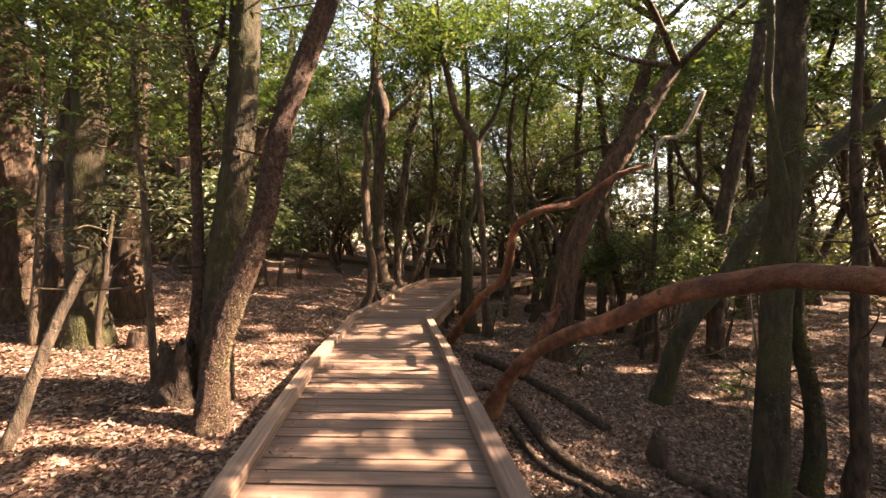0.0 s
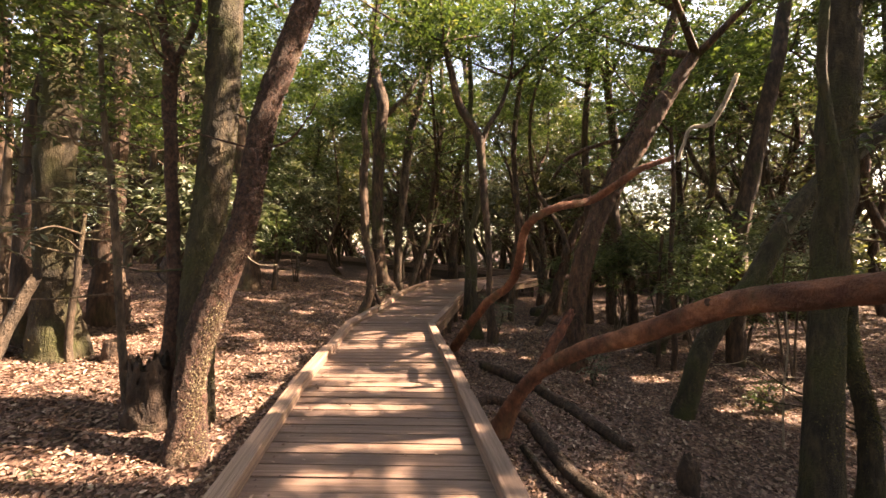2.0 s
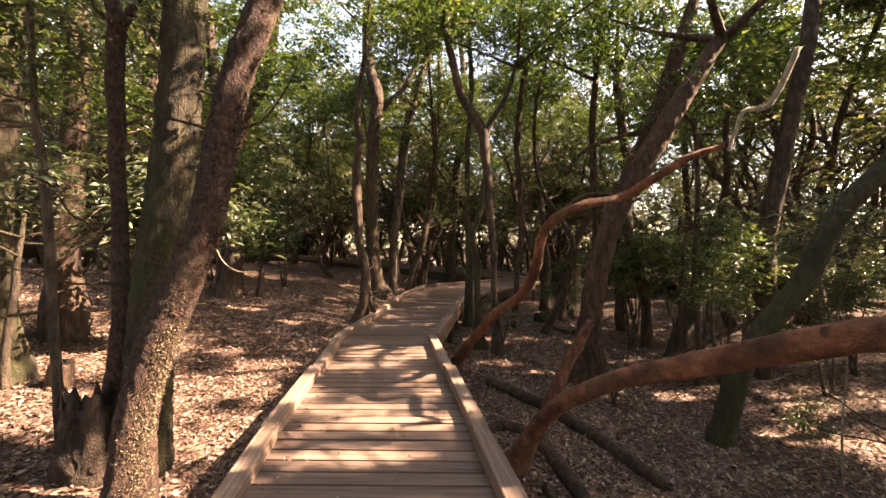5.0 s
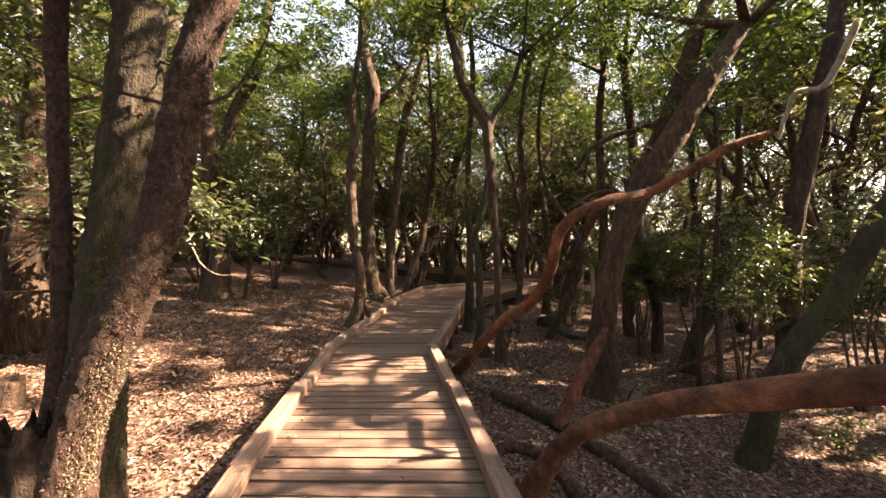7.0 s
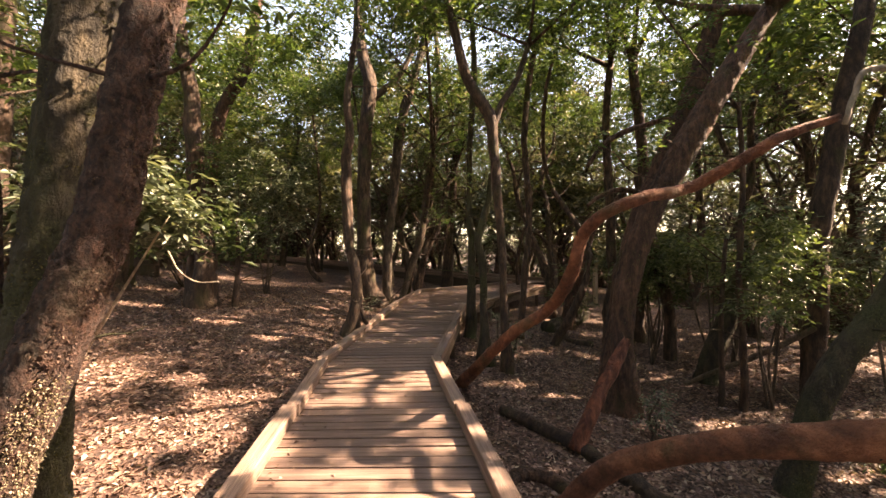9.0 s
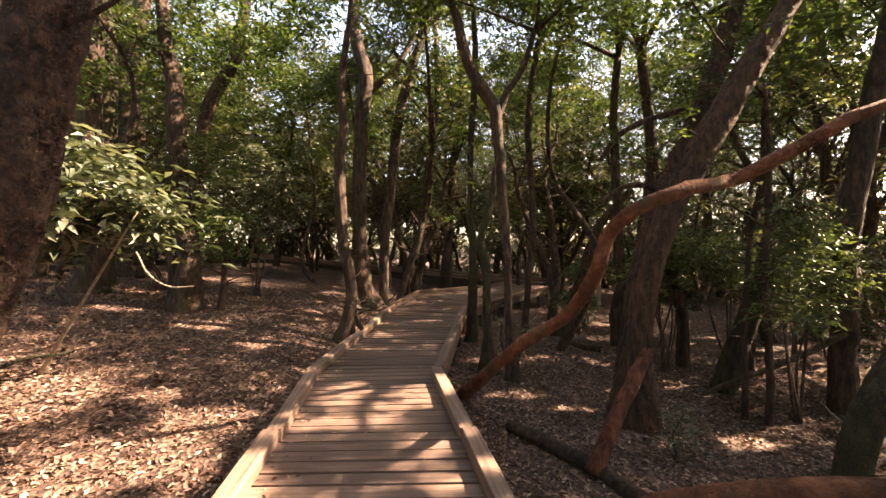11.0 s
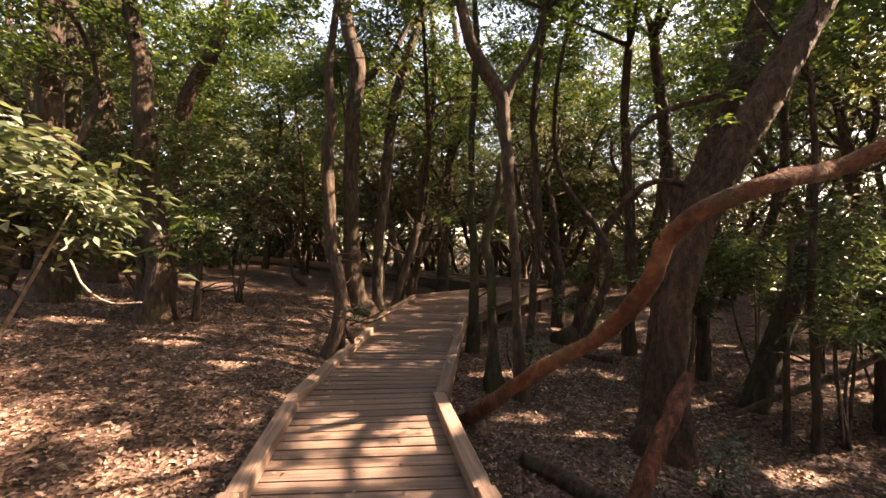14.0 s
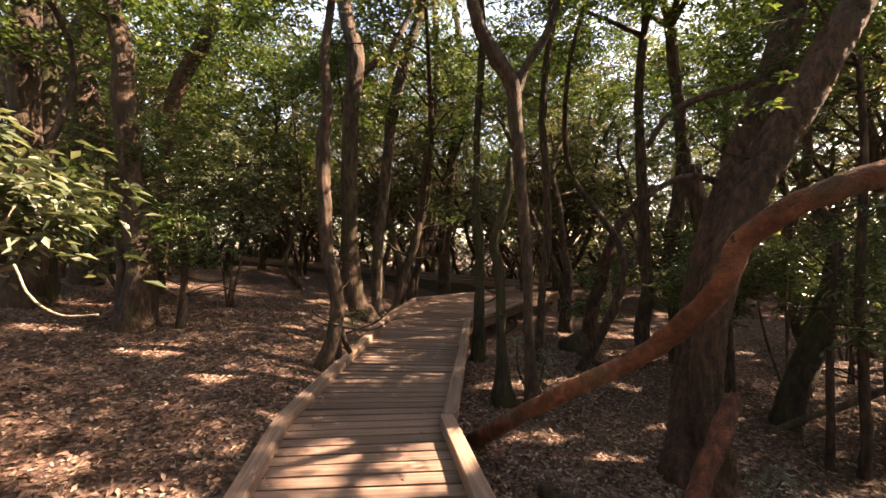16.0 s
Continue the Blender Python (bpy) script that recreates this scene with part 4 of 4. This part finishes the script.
single("stump", "small dark upright broken stub", rooted(G8), LOG, 217, "stump", 0.14, 12, 0.04)


# ---- bushes ----
def bush(label, x, y, clumps, leaf, seed, stems=4, leaf_length=0.1, material=None, width=0.38, droop=0.3):
    rng = np.random.default_rng(seed)
    base = (x, y, ground_height(x, y))
    root = tagged(new("bush"), label, "bush")
    root.location = base
    pts = []
    for i, (cx, cy, cz, r, n) in enumerate(clumps):
        pts.append(clump(rng, (cx, cy, cz), r, n, 0.7))
        if i < stems:
            tube("stem", [(x + rng.uniform(-.06, .06), y + rng.uniform(-.06, .06), base[2] - 0.05, 0.025), ((x + cx) / 2 + rng.uniform(-.15, .15), (y + cy) / 2, (base[2] + cz) / 2, 0.017), (cx, cy, cz, 0.008)],
                 material or BARK_GREY, 7, 5, 0.1, seed + i, origin=base).parent = root
    leaves("foliage", np.vstack(pts), leaf, seed, leaf_length, width, 8, droop, origin=base).parent = root
    return root


bush("light green leafy bush with sunlit drooping leaves", -4.85, 7.7, [(-3.3, 7.1, 1.95, 0.45, 85), (-3.75, 7.0, 1.9, 0.5, 100), (-2.95, 7.2, 1.75, 0.35, 45), (-4.2, 6.9, 2.05, 0.5, 95), (-3.5, 7.1, 2.4, 0.45, 60), (-3.05, 7.2, 2.15, 0.4, 35), (-4.4, 6.8, 1.75, 0.4, 40), (-4.0, 7.0, 2.6, 0.45, 40), (-3.6, 6.6, 2.0, 0.4, 40)], LEAF_LIGHT, 301, 1, leaf_length=0.15, material=DEAD, width=0.42, droop=0.45)
single("dead_twig", "bleached bare forked twig under a bush", [(-3.35, 7.15, 1.55, 0.008), (-3.2, 7.1, 1.33, 0.009), (-3.0, 7.1, 1.2, 0.008), (-2.75, 7.1, 1.2, 0.005)], DEAD, 302, "twig", 0.1, 6)
bush("sunlit green bush behind the clearing", -4.6, 13.2, [(-4.5, 13.2, 3.6, 0.9, 200), (-3.9, 13.2, 3.1, 0.7, 150), (-5.3, 13.3, 3.0, 0.9, 160), (-4.5, 13.2, 2.3, 0.8, 140), (-5.6, 13.2, 4.2, 0.8, 140), (-3.7, 13.3, 4.1, 0.6, 100)], LEAF_LIGHT, 303)
bush("dark green bush in the shade of trees", -6.5, 12.8, [(-6.4, 12.8, 2.4, 0.9, 180), (-7.3, 12.6, 2.0, 0.9, 160), (-5.7, 12.8, 1.7, 0.7, 120), (-7.9, 12.9, 3.0, 0.9, 150)], LEAF, 304)
for k, (x, y, h) in enumerate([(4.3, 10.8, 1.6), (5.2, 10.2, 1.9), (5.9, 10.6, 2.0), (6.6, 9.6, 1.7), (5.2, 12.4, 2.2), (7.3, 11.2, 2.2), (7.8, 9.0, 1.5), (4.0, 14.4, 1.6), (8.6, 12.4, 2.2)]):
    rngb = random.Random(k)
    bush("dark green leafy shrub in the hollow", x, y, [(x + rngb.uniform(-.5, .5), y + rngb.uniform(-.4, .4), h - 0.8 + rngb.uniform(-.75, .6), rngb.uniform(.35, .65), 58) for _ in range(6)], SHRUB, 310 + k)
bush("glossy green leafy shrub around slim stems", 4.9, 8.5, [(4.6, 8.3, 1.3, .4, 60), (5.2, 8.6, 1.75, .45, 70), (5.0, 8.4, .7, .4, 55), (4.3, 8.1, .8, .3, 35), (5.6, 8.5, 1.15, .4, 55), (4.7, 8.4, 2.1, .35, 40)], SHRUB, 329, leaf_length=0.11, width=0.32, droop=0.45)
bush("low leafy mossy shrub at the foot of thin trees", 1.25, 10.4, [(1.2, 10.4, -.3, .25, 40), (1.4, 10.3, 0.0, .22, 30), (1.0, 10.5, .2, .2, 25)], LEAF_LIGHT, 330, leaf_length=0.06)
bush("small green plant growing at a tree's foot", 2.55, 7.55, [(2.55, 7.55, -.6, .18, 30), (2.6, 7.5, -.35, .15, 20)], LEAF_LIGHT, 331, 2, 0.06)
bush("bright green fern-like shrub in sun", 6.2, 7.9, [(6.2, 7.9, 2.1, .5, 90), (6.7, 7.8, 1.8, .5, 90), (5.9, 8.0, 1.5, .4, 60)], LEAF_LIGHT, 332)


bush("single bright green seedling in leaf litter", -3.3, 3.75, [(-3.3, 3.75, -0.3, 0.06, 4)], LEAF_LIGHT, 340, 1, 0.07)
bush("small green plant beside the kerb", -1.95, 12.9, [(-1.95, 12.9, 0.1, 0.16, 22), (-1.85, 13.1, 0.25, 0.12, 14)], LEAF_LIGHT, 341, 2, 0.07)
bush("low green plants in the hollow", 4.9, 6.9, [(4.9, 6.9, -0.85, 0.2, 20), (5.3, 7.2, -0.8, 0.2, 20)], LEAF, 342, 2, 0.07)
single("sapling", "thin pale leafless sapling stem", [(4.3, 5.75, -1.1, 0.014), (4.33, 5.78, -0.4, 0.012), (4.4, 5.8, 0.2, 0.01), (4.38, 5.82, 0.8, 0.005)], DEAD, 343, "sapling", 0.1, 6)
for k, (x, y, z, dx, dy, dz) in enumerate([(4.0, 7.3, -0.2, 0.9, 0.1, -0.5), (4.4, 7.2, -0.5, 0.8, -0.2, 0.35), (4.9, 6.6, -0.3, 0.7, 0.2, -0.4), (4.2, 8.4, 0.6, 0.9, 0.1, 0.4), (5.2, 8.6, 0.3, -0.7, 0.2, 0.5), (2.2, 9.4, -0.5, 0.4, 0.2, 0.35)]):
    rt = random.Random(k)
    run = [(x + dx * q + rt.uniform(-.05, .05), y + dy * q, z + dz * q + rt.uniform(-.06, .06), 0.009 - 0.006 * q) for q in (0, .33, .66, 1)]
    single("dead_twig", "thin bleached bare twig in the hollow", run, DEAD, 350 + k, "twig", 0.1, 5)


def kerb_leaves():
    rng = np.random.default_rng(8)
    y = rng.uniform(1.5, 9, 260)
    x = np.where(y < 7.9, -1.28 - 0.115 * (y - 2.24), -1.72) + np.abs(rng.normal(0, 0.09, 260)) + 0.13
    far = rng.random(260) < 0.35
    x = np.where(far, x + rng.uniform(0, 1.2, 260), x)
    ob = leaves("deck_litter", np.stack([x, y, np.full(260, 0.004)], 1), LITTER, 9, 0.04, 0.5, 1, 0.0, gaps=False)
    return tagged(ob, "small dry leaves and crumbs lying on the deck", "leaf litter", kind="stuff")


kerb_leaves()


# ---- surrounding wood ----
def twig_spray(twigs, material):
    """Fine bare twigs, each a three-sided stem bent once, too thin to pick apart."""
    verts, faces = [], []
    for run in twigs:
        b = len(verts)
        for p, r in zip(run, (.018, .013, .005)):
            verts += [tuple(p + np.array((r * math.cos(a), r * math.sin(a), .3 * r * math.sin(a)))) for a in (0, 2.1, 4.2)]
        faces += [(b + 3 * i + j, b + 3 * i + (j + 1) % 3, b + 3 * i + 3 + (j + 1) % 3, b + 3 * i + 3 + j) for i in (0, 1) for j in range(3)]
    return tagged(mesh_object("twig_spray", verts, faces, material), kind="stuff")


def wood_tree(seed, material, height, lean):
    """A slender crooked tree with one to three stems, forked limbs, bare twigs and a thin, patchy crown."""
    rng = np.random.default_rng(seed)
    root = tagged(new("tree"), "slender crooked dark-barked tree of the surrounding wood", "tree", "trees of the surrounding wood")
    pts, twigs = [], []
    for k in range(1 + seed % 2 + (seed % 4 == 0)):
        path = [(rng.uniform(-.25, .25) * (k > 0), rng.uniform(-.25, .25) * (k > 0), -0.25, rng.uniform(.085, .15))]
        x, y, r = path[0][0], path[0][1], path[0][3]
        dx, dy = rng.normal(0, lean * (1 + k), 2)
        h = 0.0
        while h < height:
            st = rng.uniform(0.5, 0.9)
            dx, dy = dx * .9 + rng.normal(0, .2), dy * .9 + rng.normal(0, .2)
            x, y, h = x + dx * st, y + dy * st, h + st
            path.append((x, y, h, max(0.02, r * (1 - 0.8 * h / height))))
            for _ in range(int(rng.integers(0, 4)) if h > 1.3 else 0):
                az, ln = rng.uniform(0, 6.28), rng.uniform(.7, 1.9)
                e = np.array((x + ln * math.cos(az), y + ln * math.sin(az), h + rng.uniform(.1, 1.2)))
                mid = (np.array((x, y, h)) + e) / 2 + rng.normal(0, .12, 3)
                tube("limb", [(x, y, h, path[-1][3] * .6), (*mid, .024), (*e, .009)], material, 5, 3, .1, seed + len(path)).parent = root
                for _ in range(5):
                    q = mid + (e - mid) * rng.uniform(0, 1)
                    tip = q + rng.normal(0, .5, 3) + np.array((0, 0, .25))
                    twigs.append([q, (q + tip) / 2 + rng.normal(0, .07, 3), tip])
                if e[2] > 2.6:
                    pts.append(clump(rng, e + rng.normal(0, .25, 3), rng.uniform(.3, .7), 9))
        tube("trunk", path, material, 8, 3, .12, seed + k).parent = root
        for q in range(5):
            pts.append(clump(rng, (x + rng.normal(0, .8), y + rng.normal(0, .8), h + rng.normal(-.3, .6)), rng.uniform(.5, .9), 20))
    leaves("crown", np.vstack(pts), LEAF_FAR, seed, 0.16, 0.5, 5, gaps=False).parent = root
    twig_spray(twigs, material).parent = root
    return root


def clear_of_walk(x, y):
    for run in (STATIONS, RETURN):
        for (a0, b0), (a1, b1) in zip(run, run[1:]):
            for t in (0, .25, .5, .75, 1):
                cx, cy = (a0[0] + b0[0]) / 2 * (1 - t) + (a1[0] + b1[0]) / 2 * t, (a0[1] + b0[1]) / 2 * (1 - t) + (a1[1] + b1[1]) / 2 * t
                if (x - cx) ** 2 + (y - cy) ** 2 < 1.7 ** 2:
                    return False
    return True


kinds = [wood_tree(500 + i, (BARK, BARK_GREY, BARK_MOSS, BARK)[i % 4], 6.5 + (i % 3), 0.1) for i in range(8)]
rw = random.Random(11)
placed = []
for k in range(4000):
    x, y = rw.uniform(-24, 24), rw.uniform(11.5, 40)
    if abs(x) > 3 + 0.9 * y or len(placed) >= 150:
        continue
    if y < 16 and -6 < x < 2.4 or y < 12.8 and -6 < x < 6:
        continue
    if x > 5 and abs(y - 16.6 - 0.1 * (x - 7)) < 1.3:
        continue
    if not clear_of_walk(x, y) or any((x - a) ** 2 + (y - b) ** 2 < 1.0 ** 2 for a, b in placed):
        continue
    placed.append((x, y))
for i, (x, y) in enumerate(placed):
    m = pose(x, y, ground_height(x, y), 0, 0, rw.uniform(0, 360)) @ Matrix.Scale(rw.uniform(.85, 1.2), 4)
    if i < len(kinds):
        kinds[i].matrix_basis = m
    else:
        copy_thing(kinds[i % len(kinds)], m)

# trees added to close the canopy overhead and block light, many unseen, on the sunny side and behind
rc = np.random.default_rng(77)
feet = [(7.5, 1.5), (9, 4.5), (8.8, 7.2), (10.5, 9.5), (7.2, -1.5), (11.5, 1.0), (12, 5.5), (11, 13), (13.5, 9), (8.2, 12.8), (5.5, -3.5), (-4.5, -2.5), (-8.5, 1.5), (-9.5, 8.5), (0.5, -6), (14, 13.5), (10.8, -2.5),
        (-2.6, 14.6), (2.6, 12.0), (-6.4, 10.2), (16, 6), (16.5, 16), (10, 18), (3.4, 19.5), (-4.5, 18)]
shares = {f: [] for f in feet}
for gx in np.arange(-9, 19.5, 0.95):
    for gy in np.arange(-4, 23, 0.95):
        c = (gx + rc.normal(0, .3), gy + rc.normal(0, .3), rc.uniform(6.4, 9.3) - (2.2 * rc.beta(1.2, 1.6) if gy > 9 else 0), rc.uniform(.55, .9), 43 if gy > 9 else 33)
        shares[min(feet, key=lambda f: (f[0] - c[0]) ** 2 + (f[1] - c[1]) ** 2)].append(c)
for k, (x, y) in enumerate(feet):
    h = rc.uniform(7, 8.5)
    r0 = 0.17 if k < 17 else 0.1
    st = [(x, y, ground_height(x, y), r0)] + [(x + rc.normal(0, .35), y + rc.normal(0, .35), q * h / 4 - .7, r0 * (0.88 - .15 * q)) for q in range(1, 5)]
    stem_tree("tall dark tree added to close the canopy, its dense crown blocking the sun", [st], BARK, 600 + k, 4, twigs=0, crown=shares[x, y], leaf_length=0.19 if y < 10 else 0.145)

# pale posts of a rail beyond the hollow
def pale_post(x, y, h, lean):
    root = tagged(new("post"), "pale square timber post in the sunny clearing", "post", "pale posts")
    root.location = (x, y, ground_height(x, y))
    me = box_mesh("shaft", PALE, 0.05, 0.01, 3)
    beam("shaft", me, (0, 0, -0.1), (lean, 0, h), 0.14, 0.14, root)
    beam("cap", me, (lean - .09, 0, h + 0.01), (lean + .09, 0, h + 0.01), 0.18, 0.04, root)


pale_post(5.42, 17.5, 1.5, 0.02)
pale_post(6.3, 18.6, 1.5, -0.02)
pale_post(7.6, 18.6, 1.3, 0.0)


# ---- far woods ----
def far_woods():
    rng = np.random.default_rng(91)
    pts = []
    for k in range(1620):
        a = rng.uniform(-1.15, 1.15)
        d = rng.uniform(21, 42) if k < 1350 else rng.uniform(33, 45)
        x, y = d * math.sin(a), d * math.cos(a)
        z = ground_height(x, y) + 11.5 * rng.beta(0.9, 1.4)
        if k >= 1350 or k % 2 == 0 and (d > 33 or x > 8):
            z = ground_height(x, y) + rng.uniform(0.2, 3.2)
        elif d < 33 and x < 8:
            z = max(z, 3.2 + rng.uniform(0, 2))
        pts.append(clump(rng, (x, y, z), rng.uniform(.6, 1.5), 28, 0.7))
    ob = leaves("far_woods", np.vstack(pts), LEAF_FAR, 92, 0.3, 0.5, 5, gaps=False)
    return tagged(ob, "distant dense green woodland behind the trees", "woodland", kind="stuff")


far_woods()


# leaf clumps added out of view to cut skylight from the sides and back
def woods_behind():
    rng = np.random.default_rng(93)
    pts = []
    for k in range(560):
        a = rng.uniform(1.2, 5.1)
        d = rng.uniform(9, 26)
        x, y = d * math.sin(a), d * math.cos(a) + 2
        pts.append(clump(rng, (x, y, ground_height(x, y) + 9.5 * rng.random()), rng.uniform(.8, 1.6), 20, 0.8))
    ob = leaves("woods_behind", np.vstack(pts), LEAF_FAR, 94, 0.48, 0.5, 4)
    return tagged(ob, "unseen green leaf clumps added around and behind to hold back skylight", "woodland", kind="stuff")


woods_behind()

# ---- deck planks ----
lay_planks(STATIONS, 0.158, random.Random(21))
lay_planks(RETURN, 0.16, random.Random(22))
